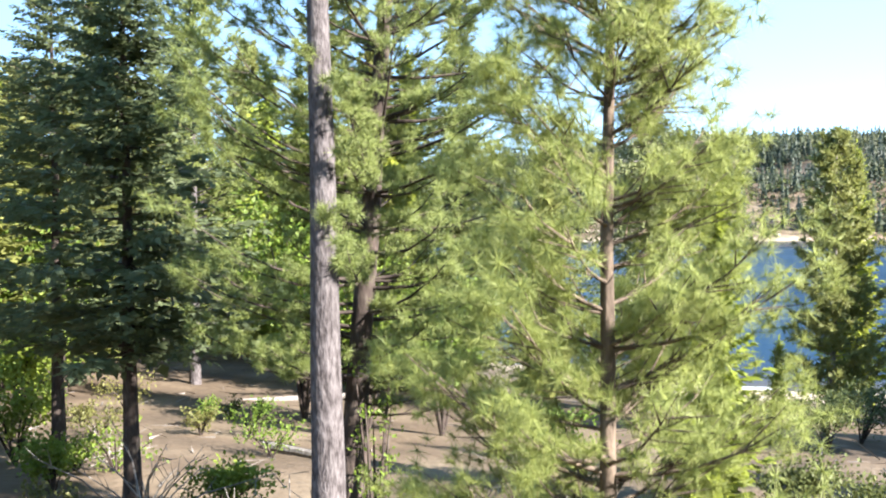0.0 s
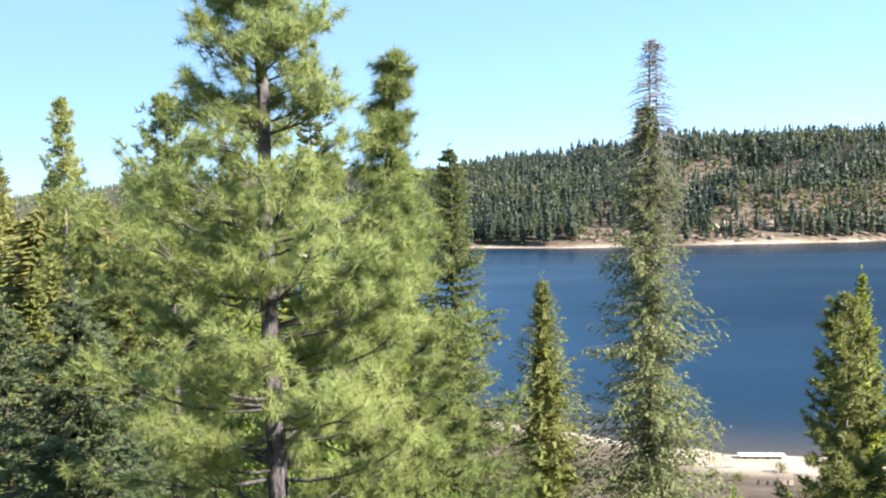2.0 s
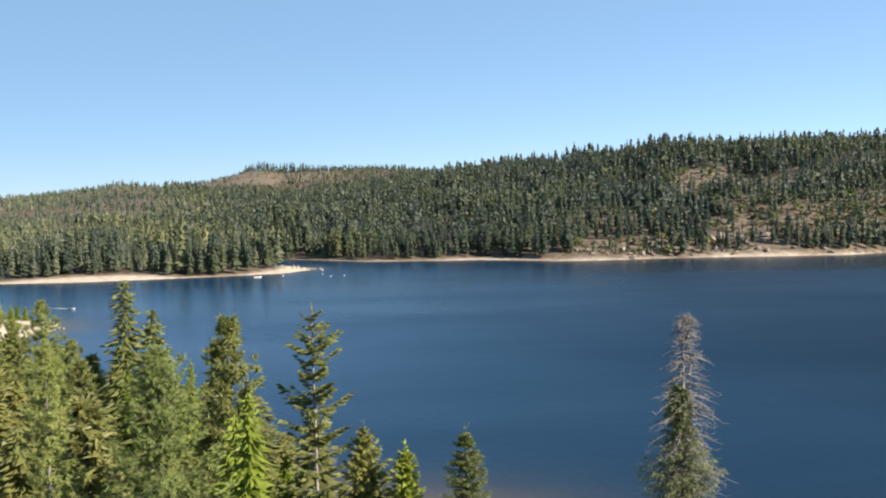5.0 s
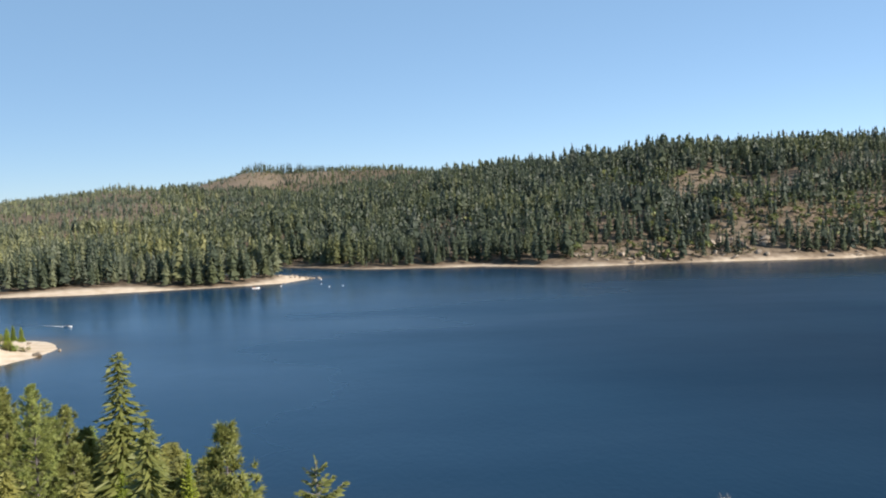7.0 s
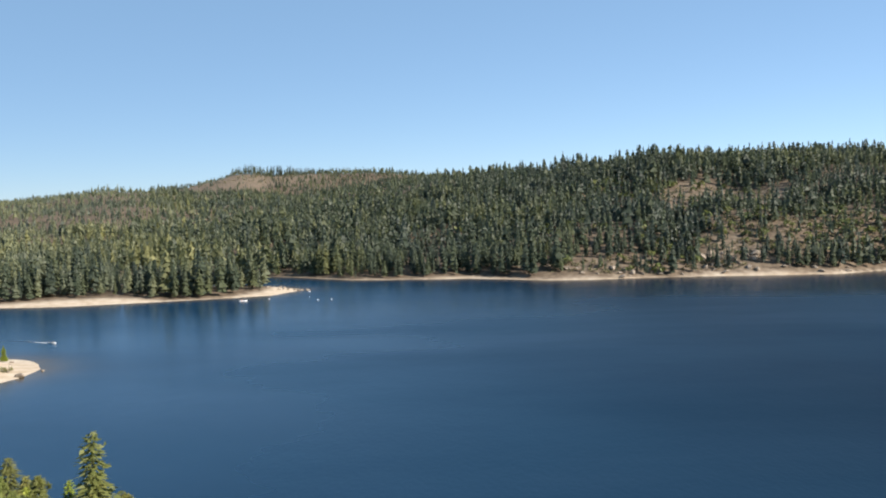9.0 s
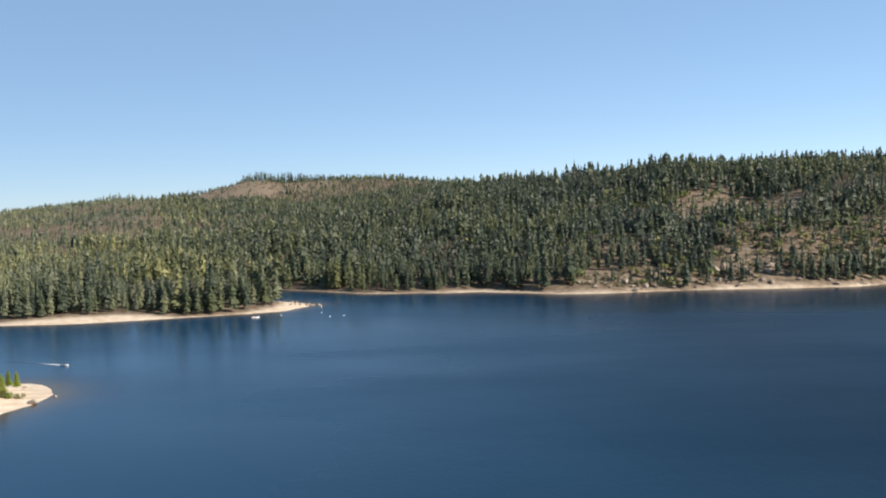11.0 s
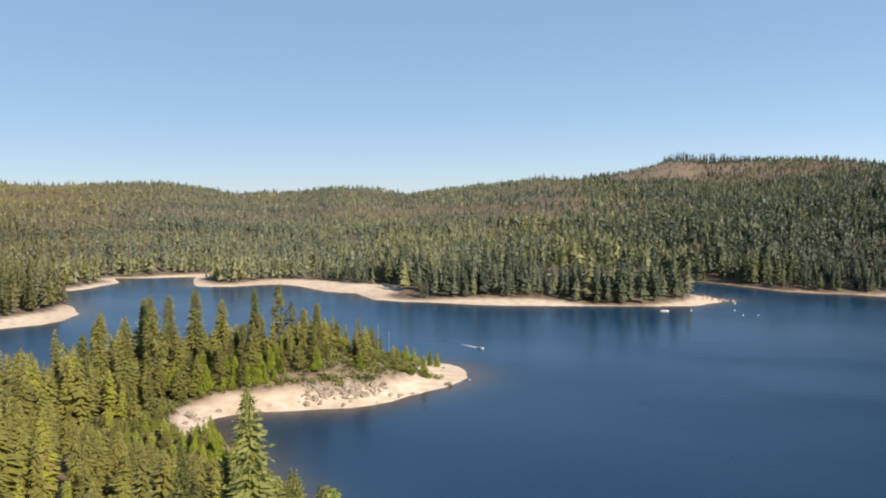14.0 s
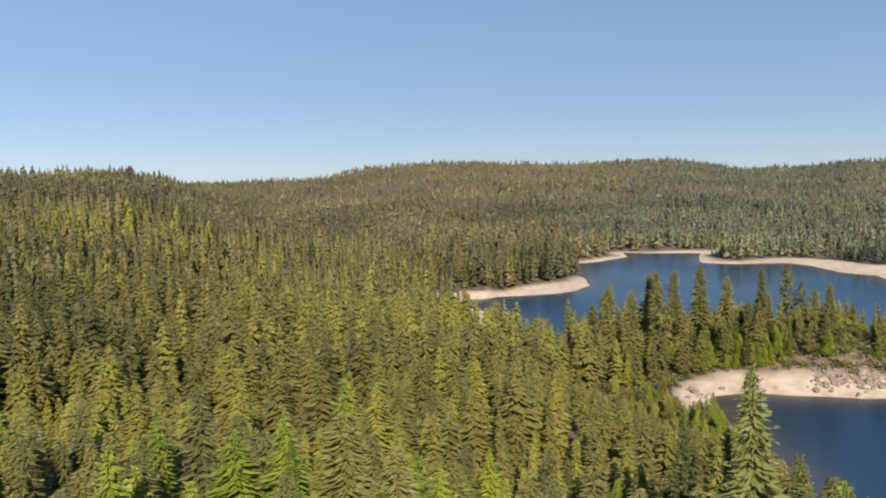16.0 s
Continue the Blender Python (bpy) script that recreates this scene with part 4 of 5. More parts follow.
def tint_at(x, y, rng):
    return np.clip(0.42 + 0.55 * fbm(x, y, 90.0, 3, 51) + rng.normal(size=len(x)) * 0.16, 0.02, 0.86)


def near_forest():
    x, y = scatter(-330, 120, -60, 420, 6.7, 7)
    az, d = polar(x, y)
    rng = np.random.default_rng(8)
    clear = np.min([np.hypot(x - a, y - b) for a, b in HEROES], 0) > 3.2
    clear &= np.min([np.hypot(x - a, y - b) for a, b in WAY], 0) > 7.5
    view = (az > -84) & (az < -8) & (d > 24) & ((az < -14) | (d > 24)) & clear
    behind = ((az < -84) | (az > 50)) & (d > np.where(az > 50, 50, 30)) & (d < 220) & clear
    vx, vy, vd, va = x[view], y[view], d[view], az[view]
    pick = np.argsort(vd)
    order, rest = pick[:285], pick[285:]
    g = ground_height(vx, vy)
    cap = np.where((va > -27) | ((va > -36) & (vd < 60)), np.where(vd < 48, 29.0, 37.0 - 0.11 * vd), 46.0)
    cap = np.where((va > -27) & (vd > 45), np.minimum(cap, 48 - vd * np.interp(va, [-27, -24, -21, -18, -14, -11, -8], [0.16, 0.17, 0.188, 0.21, 0.25, 0.31, 0.33])), cap)
    dc = np.hypot(vx - 1.3, vy - 22.0)
    lake_side = ((vd < 262) & ~((vx < -150) & (vy > 262))) | ((vy < 258) & (vx > -196))
    cap = np.where((va < -27) & (va > -60) & lake_side, np.minimum(cap, 69 - dc * np.interp(va, [-60, -52, -48.5, -45, -42, -40.3, -31.4, -27], [0.09, 0.14, 0.165, 0.2, 0.228, 0.24, 0.29, 0.31])), cap)
    hts = rng.normal(20.5, 2.4, len(vx)) + 8 * fbm(vx, vy, 35.0, 2, 61) + 5 * (rng.random(len(vx)) < 0.08)
    hts = np.where((vx < -150) & (vy > 225) & (vd < 420), hts * np.where((vx > -238) & (vy > 255), 0.55, 0.85), hts)
    hts = np.maximum(np.minimum(hts, cap - g - rng.uniform(0, 2.5, len(vx))), rng.uniform(4.0, 7.0, len(vx)))
    bases, labels = {}, {"fir": "tall green fir in the dense forest", "young": "bright yellow-green young fir in the forest", "pine": "olive green pine in the dense forest"}
    kinds = np.array([0, 1, 2, 6, 5, 3, 4])
    def choice(i):
        if vd[i] < 48:
            return int(rng.choice([0, 1, 5, 6]))
        if hts[i] < 17 or (va[i] < -48 and vd[i] < 125 and rng.random() < 0.2 + 0.5 * np.exp(-((va[i] + 62) / 6) ** 2)):
            return int(rng.choice([3, 4] if va[i] < -34 or hts[i] < 8 else [0, 1, 6, 6, 4]))
        return int(rng.choice(kinds, p=[0.17, 0.16, 0.14, 0.14, 0.13, 0.14, 0.12]))
    for i in order:
        k = choice(i)
        fine = vd[i] < 48 and va[i] > -45
        h, r, kind, p, mats = (FINE if fine else PROTOS)[k]
        k += 10 * fine
        s = hts[i] / h
        at = Matrix.LocRotScale((vx[i], vy[i], g[i] - 0.2), Euler((rng.normal() * 0.015, rng.normal() * 0.015, rng.uniform(0, 6.28))), (1, 1, 1))
        if k not in bases:
            root = plant({"fir": "fir_tree", "young": "young_fir_tree", "pine": "pine_tree"}[kind], labels[kind], p, mats, (0, 0, 0), group="forest trees")
            bases[k] = root
            ob = root
            ob.matrix_basis = at
        else:
            ob = copy_thing(bases[k], at)
        sx = max(s, 0.8) * rng.uniform(1.0, 1.45)
        ob.scale = (sx, sx, s)
    # the rest of the forest on this side of the lake, out to the bay and island
    rx, ry, rh = vx[rest], vy[rest], hts[rest]
    for name, pick, layers, per in (("near_forest", vd[rest] < 240, 36, 9), ("cove_forest", vd[rest] >= 240, 20, 7)):
        px, py, ph = rx[pick], ry[pick], rh[pick]
        v, f, each = boughs(px, py, g[rest][pick], ph, (0.9 + ph * 0.135) * rng.uniform(0.8, 1.25, len(px)), layers, per, rng)
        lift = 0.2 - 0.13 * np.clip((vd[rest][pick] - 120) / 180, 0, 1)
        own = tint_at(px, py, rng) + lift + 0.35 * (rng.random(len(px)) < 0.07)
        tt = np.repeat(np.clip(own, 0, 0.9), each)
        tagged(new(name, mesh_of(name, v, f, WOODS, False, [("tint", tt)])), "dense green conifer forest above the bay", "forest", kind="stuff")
    stems(vx[rest], vy[rest], g[rest], hts[rest], "forest_trunks")
    bx, by = x[behind], y[behind]
    woods("forest_behind", bx, by, rng.uniform(17, 28, len(bx)), 11, 6, rng, "conifer forest on the slope above the shore", 0.15, 0.1)
    # out-of-view conifers added sunward to shade the clearing and left firs
    ex = np.array([30.0, 36.0, 28.0, 41.0, 45.0, 17.7])
    ey = np.array([27.0, 36.0, 16.0, 24.0, 44.0, 6.2])
    woods("trees_beside_clearing", ex, ey, rng.uniform(19, 24, len(ex)), 24, 8, rng, "unseen conifers added to cast shade on the clearing", 0.17, 0.1, pointed=True)


def stems(x, y, g, h, name, mat=BARK_GREY, label="grey trunks of the forest trees", thick=0.26):
    """Thin trunks under a joined forest."""
    n = len(x)
    a = np.array([0, 2.1, 4.2])
    low = np.stack([x[:, None] + thick * np.cos(a), y[:, None] + thick * np.sin(a), np.repeat((g - 0.3)[:, None], 3, 1)], -1)
    tip = np.stack([x, y, g + h * 0.93], -1)[:, None]
    v = np.concatenate([low, tip], 1).reshape(-1, 3)
    b = np.arange(n)[:, None] * 4
    f = np.concatenate([b + np.array([[0, 1, 3]]), b + np.array([[1, 2, 3]]), b + np.array([[2, 0, 3]])])
    tagged(new(name, mesh_of(name, v, f, mat)), label, "trunks", kind="stuff")


def woods(name, x, y, h, layers, per, rng, label, wide=0.16, lift=0.0, taper=(0.45, 0.95), mat=WOODS, pointed=False):
    """Many far conifers in one mesh."""
    r = h * wide * rng.uniform(0.75, 1.35, len(x))
    v, f, each = boughs(x, y, ground_height(x, y), h, r, layers, per, rng, taper, 0.07, pointed)
    tt = np.repeat(np.clip(tint_at(x, y, rng) + lift, 0, 0.84), each)
    tagged(new(name, mesh_of(name, v, f, mat, False, [("tint", tt)])), label, "forest", kind="stuff")


near_forest()


def far_forest():
    rng = np.random.default_rng(9)
    x, y = scatter(-1250, 660, 90, 1320, 6.3, 17)
    stay = rng.random(len(x)) < 0.85 + 0.9 * fbm(x, y, 45.0, 2, 78)
    x, y = x[stay], y[stay]
    az, d = polar(x, y)
    inner = (x > -330) & (x < 120) & (y < 420)
    ok = (az > -82) & (az < 28) & (d < 1300) & ~inner & (d > 150)
    x, y, d, az = x[ok], y[ok], d[ok], az[ok]
    h = np.clip(rng.normal(15.5, 3.4, len(x)) + 8 * (rng.random(len(x)) < 0.07) + 11 * fbm(x, y, 60.0, 2, 91) + 2.0 * np.clip((700 - d) / 400, 0, 1), 5.0, 28)
    h = np.where(openness(x, y) < 0.7, h * rng.uniform(0.4, 0.9, len(x)), h) * np.where(az < -58, 0.88, 1.0)
    h = h * np.where((az < -17) & (d > 740), 0.74, 1.0)
    near = d < 740
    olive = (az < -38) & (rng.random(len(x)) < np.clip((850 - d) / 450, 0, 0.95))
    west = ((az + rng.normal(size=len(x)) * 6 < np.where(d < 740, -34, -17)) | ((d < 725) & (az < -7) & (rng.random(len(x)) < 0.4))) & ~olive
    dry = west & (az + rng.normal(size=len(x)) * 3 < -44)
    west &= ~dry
    east = ~west & ~olive & ~dry
    for mask, name, mat, where in ((east, "forest", HAZED_WOODS, "across the lake"), (west, "west_forest", HAZED_WEST_WOODS, "round the bay"), (olive, "bay_forest", WOODS, "above the bay"), (dry, "dry_forest", DRY_WOODS, "on the dry slope beyond the bay")):
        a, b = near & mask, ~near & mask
        # tint lowered eastwards to paint the slope's shade, and with distance in the west
        shade_tint = 0.05 - 0.16 * np.clip((az + 14) / 10, 0, 1) - np.where(az < -28, 0.22 * np.clip((d - 450) / 700, 0, 1), 0)
        woods("shore_" + name, x[a], y[a], h[a], 13, 7, rng, "green conifers along the shore " + where, 0.18, shade_tint[a], mat=mat)
        woods("hillside_" + name, x[b], y[b], h[b], 7 if mask is east else 5, 4, rng, "conifer forest covering the hillside " + where, 0.215, shade_tint[b], mat=mat)
    pale = (az < -42) & (d < 1000) & (rng.random(len(x)) < 0.035)
    stems(x[pale], y[pale], ground_height(x[pale], y[pale]), h[pale] * 1.15, "snags", BARK_PALE, "pale bare trunks of dead conifers on the slope", 0.36)
    ox, oy = scatter(-60, 520, 660, 1120, 10.0, 23)
    patch = (fbm(ox, oy, 90.0, 2, 47) > 0.12) | ((openness(ox, oy) < 0.9) & (rng.random(len(ox)) < 0.8))
    patch &= polar(ox, oy)[0] < 28
    ox, oy = ox[patch], oy[patch]
    orad = rng.uniform(2.2, 4.6, len(ox))
    q = unit(rng.normal(size=(len(ox), 30, 3)))
    q[..., 2] = np.abs(q[..., 2]) * 1.1
    o = np.stack([ox, oy, ground_height(ox, oy) + 0.6 * orad], -1)[:, None] + q * orad[:, None, None] * rng.uniform(0.6, 1.0, (len(ox), 30, 1))
    w = unit(np.cross(q, rng.normal(size=q.shape)) + q * 0.3)
    ln = np.repeat(orad, 30) * rng.uniform(0.5, 0.9, len(ox) * 30)
    tagged(new("hillside_oaks", mesh_of("hillside_oaks", *kites((o - w * 0.3 * orad[:, None, None]).reshape(-1, 3), w.reshape(-1, 3), ln, ln * 0.4, rng), OAK, False, [("tint", np.repeat(rng.random(len(ox)), 120))])), "light green round-crowned oaks among the conifers across the lake", "trees", kind="stuff")
    x, y = scatter(-3600, 1700, 300, 3400, 12.5, 19)
    az, d = polar(x, y)
    ok = (az > -82) & (az < 28) & (d >= 1300) & (d < 3300)
    x, y = x[ok], y[ok]
    h = np.clip(rng.normal(14, 4, len(x)), 5, 24) * np.where(az[ok] < -16, 0.75, 1.0)
    # those below the brow of a nearer ridge are left out
    eye = np.array([0.0, 20.0, 72.0])
    back = np.linspace(0.4, 0.97, 18)[:, None]
    tops = (ground_height(x, y) + h - eye[2]) / np.hypot(x - eye[0], y - eye[1])
    sx, sy = eye[0] + (x - eye[0]) * back, eye[1] + (y - eye[1]) * back
    brow = ((ground_height(sx.ravel(), sy.ravel()).reshape(sx.shape) - eye[2]) / np.hypot(sx - eye[0], sy - eye[1])).max(0)
    seen = tops > brow - 0.002
    x, y, h = x[seen], y[seen], h[seen]
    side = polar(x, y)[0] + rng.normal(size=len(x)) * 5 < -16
    # a thin stand along the crest of the bare peak
    pa, pd = np.radians(rng.uniform(-11.5, -6.2, 190)), rng.uniform(2960, 3080, 190)
    px, py = HUB[0] + pd * np.sin(pa), HUB[1] + pd * np.cos(pa)
    ph = rng.uniform(16, 34, 190) * np.interp(np.degrees(pa), [-11.5, -10.5, -8.0, -6.2], [0.6, 1.0, 0.95, 0.5])
    woods("crest_stand", px, py, ph, 3, 4, rng, "sparse stand of conifers along the bare peak", 0.14, -0.2, mat=HAZED_WOODS)
    stems(px, py, ground_height(px, py), ph, "crest_trunks")
    woods("ridge_forest", x[~side], y[~side], h[~side], 2, 4, rng, "conifer forest on the far ridges", 0.24, 0.0, mat=HAZED_WOODS)
    arid = side & (polar(x, y)[0] + rng.normal(size=len(x)) * 3 < -42)
    side &= ~arid
    woods("west_ridge_forest", x[side], y[side], h[side], 2, 4, rng, "conifer forest on the ridges beyond the bay", 0.24, -0.1, mat=HAZED_WEST_WOODS)
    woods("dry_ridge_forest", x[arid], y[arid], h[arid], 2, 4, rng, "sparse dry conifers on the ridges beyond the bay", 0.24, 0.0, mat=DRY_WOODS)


far_forest()


# ---- broadleaf shrubs and undergrowth by the camera ----
def shrub(name, label, x, y, height, radius, mat, seed, stems_n=6, leaves=1500, size=0.1):
    rng = np.random.default_rng(seed)
    root = tagged(new(name), label, "shrub")
    root.location = (x, y, foot(x, y) - 0.05)
    limbs, cs = [], []
    for k in range(stems_n):
        a = rng.uniform(0, 6.28)
        end = np.array([np.cos(a) * radius * rng.uniform(0.3, 0.9), np.sin(a) * radius * rng.uniform(0.3, 0.9), height * rng.uniform(0.6, 0.95)])
        mid = end * np.array([0.4, 0.4, 0.55])
        line = np.stack([np.zeros(3), mid, end])
        limbs.append(tube(line, [0.03 + 0.008 * height, 0.02 + 0.004 * height, 0.006], 4))
        for g in range(4):
            c = mid + (end - mid) * rng.random() + rng.normal(size=3) * radius * 0.12
            cs.append((c, radius * rng.uniform(0.25, 0.5)))
    o = []
    for k in range(leaves):
        c, r = cs[int(rng.integers(len(cs)))]
        o.append(c + unit(rng.normal(size=3)) * r * rng.random() ** 0.4 * np.array([1, 1, 0.75]))
    o = np.array(o)
    o[:, 2] = np.maximum(o[:, 2], 0.08)
    way = unit(rng.normal(size=o.shape) + np.array([0, 0, 0.3]))
    piece("stem", mesh_of("stem", *joined(limbs), BARK_DARK, True), root)
    piece("crown", mesh_of("crown", *kites(o, way, size * rng.uniform(0.7, 1.4, len(o)), size * rng.uniform(0.25, 0.45, len(o)), rng), mat), root)


for k, (x, y, h, r) in enumerate([(-11.8, 25.5, 2.6, 1.5), (-13.5, 29.0, 4.5, 2.0), (-9.5, 22.5, 1.4, 1.0), (-5.2, 21.0, 1.3, 1.1), (-3.2, 34.0, 7.5, 2.4), (-6.0, 38.0, 9.0, 2.8), (-15.0, 36.0, 7.0, 2.6), (2.5, 27.0, 2.2, 1.5), (8.5, 24.0, 1.5, 1.3), (9.6, 21.0, 1.3, 1.2), (-0.5, 36.0, 6.5, 2.2), (-19.0, 40.0, 9.0, 3.0)]):
    shrub("shrub" if h < 4 else "broadleaf_tree", "leafy shrub with shade painted into its dark green leaves" if x > 8 else "bright green leafy shrub on the forest floor" if h < 4 else "bright green broadleaf tree under the conifers", x, y, h, r, SHADE_LEAVES if x > 8 else LEAFY, 500 + k, 5 + int(h), 900 + int(420 * h), 0.11 + 0.012 * h)
shrub("lichen_shrub", "yellow lichen-covered twigs at a pine trunk", -1.25, 15.0, 4.6, 0.5, LEAFY, 530, 6, 500, 0.07)
for k, (x, y, h, r) in enumerate([(20.5, 66.0, 1.2, 1.1), (23.0, 75.0, 1.0, 1.0), (30.0, 84.0, 1.2, 1.3), (14.0, 78.0, 1.3, 1.2), (28.5, 97.0, 0.8, 0.9), (26.5, 100.0, 0.7, 0.8), (34.5, 103.0, 1.0, 1.2)]):
    shrub("shrub", "dry olive shrub above the beach", x, y, h, r, OLIVE, 540 + k, 6, 500, 0.12)


# shrubs in the darkened green, painting in the shade beside the clearing
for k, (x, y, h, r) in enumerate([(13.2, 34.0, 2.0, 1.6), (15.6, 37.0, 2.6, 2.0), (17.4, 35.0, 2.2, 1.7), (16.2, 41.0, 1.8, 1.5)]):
    shrub("shrub", "shrub beside the clearing with shade painted into its dark green leaves", x, y, h, r, SHADE_LEAVES, 550 + k, 7, 1600, 0.13)
ISLE_FROM, ISLE_TO = (-182, 320), (-148, 332)
rng = np.random.default_rng(609)
for k in range(90):
    u, w = rng.random(), rng.uniform(-1, 1)
    x, y = ISLE_FROM[0] + (ISLE_TO[0] - ISLE_FROM[0]) * u + 13 * w * (1 - 0.5 * u), ISLE_FROM[1] + (ISLE_TO[1] - ISLE_FROM[1]) * u + 13 * w * (1 - 0.5 * u) * 0.7
    shrub("shrub", "green-brown leafy shrub on the island slope", x, y, rng.uniform(1.6, 3.2), rng.uniform(1.5, 2.6), (OLIVE, OLIVE, LEAFY, OLIVE)[k % 4], 610 + k, 6, 220, 0.42)
rng = np.random.default_rng(560)
for k in range(26):
    x, y = rng.uniform(-15, 6), rng.uniform(17, 40)
    h = rng.uniform(0.5, 1.5)
    shrub("shrub", "dull green low shrub among forest litter", x, y, h, h * rng.uniform(0.7, 1.1), OLIVE if k % 3 else LEAFY, 560 + k, 6, 420, 0.11)


def dead_boughs(x, y, height, spread, count, seed, label):
    """A snag of bare bleached boughs."""
    rng = np.random.default_rng(seed)
    bits = []
    for k in range(count):
        a = rng.uniform(0, 6.28)
        tall = height > 10
        o = np.array([rng.normal() * 0.15, rng.normal() * 0.15, height * rng.uniform(0.05, 0.9) if tall else -0.05])
        w = unit(np.array([np.cos(a), np.sin(a), rng.uniform(-0.5, 0.4) if tall else rng.uniform(0.15, 1.6)]))
        ln = spread * rng.uniform(0.4, 1.1)
        p = np.stack([o, o + w * ln * 0.5 + rng.normal(size=3) * 0.08, o + w * ln + np.array([0, 0, -0.15 * ln])])
        bits.append(tube(p, [0.028, 0.018, 0.006], 4))
        for g in range(3):
            b = p[1] + (p[2] - p[1]) * rng.random()
            v = unit(w + rng.normal(size=3) * 0.8)
            bits.append(tube(np.stack([b, b + v * 0.2, b + v * 0.42]), [0.011, 0.008, 0.003], 3))
    if tall:
        bits.append(tube(np.array([[0, 0, -0.2], [0.02, 0, height * 0.5], [0.06, 0.03, height]]), [0.08, 0.06, 0.02], 6))
    z = foot(x, y)
    ob = tagged(new("dead_tree", mesh_of("dead_tree", *joined(bits), BARK_PALE)), label, "dead tree")
    ob.location = (x, y, z)


dead_boughs(-6.4, 19.6, 4.2, 3.0, 26, 601, "bleached bare boughs at the foot of a fir")
dead_boughs(-2.6, 14.2, 3.9, 3.0, 14, 602, "broken bare boughs beside a pine trunk")
dead_boughs(-0.6, 15.9, 5.6, 4.0, 34, 603, "tangle of bare grey boughs under a pine")
dead_boughs(-9.6, 27.0, 2.0, 1.5, 12, 604, "low heap of bare brushwood")
dead_boughs(-168.9, 322.2, 14.0, 1.6, 24, 605, "bare bleached snag on the island")


def log(x, y, length, radius, turn, label):
    z = foot(x, y)
    p = np.stack([np.linspace(-length / 2, length / 2, 7), 0.06 * np.sin(np.linspace(0, 3, 7)), np.zeros(7)], -1)
    v, q = tube(p, radius * np.linspace(1.1, 0.75, 7), 9)
    ends = [v[:9].mean(0), v[-9:].mean(0)]
    n = len(v)
    caps = [[(i + 1) % 9, i, n, n] for i in range(9)] + [[n - 9 + i, n - 9 + (i + 1) % 9, n + 1, n + 1] for i in range(9)]
    me = bpy.data.meshes.new("log")
    me.from_pydata(np.concatenate([v, ends]).tolist(), [], q.tolist() + [c[:3] for c in caps])
    me.materials.append(BARK_PALE)
    ob = tagged(new("log", me), label, "log")
    ob.matrix_world = pose(x, y, z + radius * 0.8, 0, 0, turn)


log(-8.0, 45.0, 6.5, 0.18, 20, "fallen weathered log on the bare forest floor")
log(-4.5, 29.5, 4.0, 0.14, -35, "fallen grey log in dappled shade")
log(29.0, 106.0, 3.0, 0.16, 10, "driftwood log on the sand beach")
log(-160.0, 356.0, 5.0, 0.2, 60, "driftwood log on pale sand")

# the forest floor's litter
rng = np.random.default_rng(71)
lx, ly = rng.uniform(-22, 30, 1500), rng.uniform(16, 108, 1500)
ok = (shore_distance(lx, ly) > 6) & (np.abs(lx) < 0.5 * ly + 6)
lx, ly = lx[ok], ly[ok]
lz = ground_height(lx, ly) + 0.03
lo = np.stack([lx, ly, lz], -1)
lw = unit(np.concatenate([rng.normal(size=(len(lx), 2)), rng.uniform(0, 0.25, (len(lx), 1))], 1))
tagged(new("forest_litter", mesh_of("forest_litter", *blades(lo, lw, rng.uniform(0.3, 1.6, len(lx)), rng.uniform(0.015, 0.05, len(lx)), rng), BARK_PALE)), "fallen twigs scattered over the brown forest floor", "litter", kind="stuff")


# ---- rocks ----
def rock_mesh(seed, flat=0.65):
    rng = np.random.default_rng(seed)
    bm = bmesh.new()
    bmesh.ops.create_icosphere(bm, subdivisions=2, radius=1.0)
    cuts = unit(rng.normal(size=(13, 3)))
    for v in bm.verts:
        p = np.array(v.co)
        for c in cuts:
            over = p @ c - 0.6
            if over > 0:
                p = p - c * over * 0.9
        p = p * (1 + 0.06 * rng.normal())
        v.co = (p[0] * 1.15, p[1] * 0.9, p[2] * flat)
    me = bpy.data.meshes.new("boulder")
    bm.to_mesh(me)
    bm.free()
    me.materials.append(ROCK)
    return me


ROCKS = [rock_mesh(700 + k, 0.55 + 0.1 * (k % 4)) for k in range(6)]


def boulder(x, y, size, rng, label, group, sink=0.3):
    ob = tagged(new("boulder", ROCKS[int(rng.integers(6))]), label, "boulder", group)
    ob.matrix_world = Matrix.LocRotScale((x, y, foot(x, y) + size * (0.5 - sink)), Euler((rng.normal() * 0.25, rng.normal() * 0.25, rng.uniform(0, 6.28))), (size * rng.uniform(0.8, 1.2), size * rng.uniform(0.8, 1.2), size * rng.uniform(0.8, 1.3)))


rng = np.random.default_rng(72)
for k in range(170):
    u = rng.random()
    boulder(-168 + 18 * u + rng.normal() * 2.4, 289 + 17 * u + rng.normal() * 4.2, rng.uniform(0.35, 1.1) + 0.9 * rng.random() ** 4, rng, "pale angular granite boulder in the island outcrop", "island outcrop boulders")
for x, y, sz in ((-144.5, 308.5, 1.1), (-142.3, 313.2, 1.0), (-137.0, 331.5, 1.9), (-134.0, 343.0, 0.9), (-148.0, 350.0, 0.7), (-175.0, 276.0, 0.8), (-150.5, 357.0, 0.8)):
    boulder(x, y, sz, rng, "dark granite boulder on pale sand by the water", "beach boulders")
for k in range(16):
    boulder(-90 + rng.normal() * 7, 632 + rng.normal() * 6, rng.uniform(0.6, 1.8), rng, "dark rock on the sandy point", "point boulders")
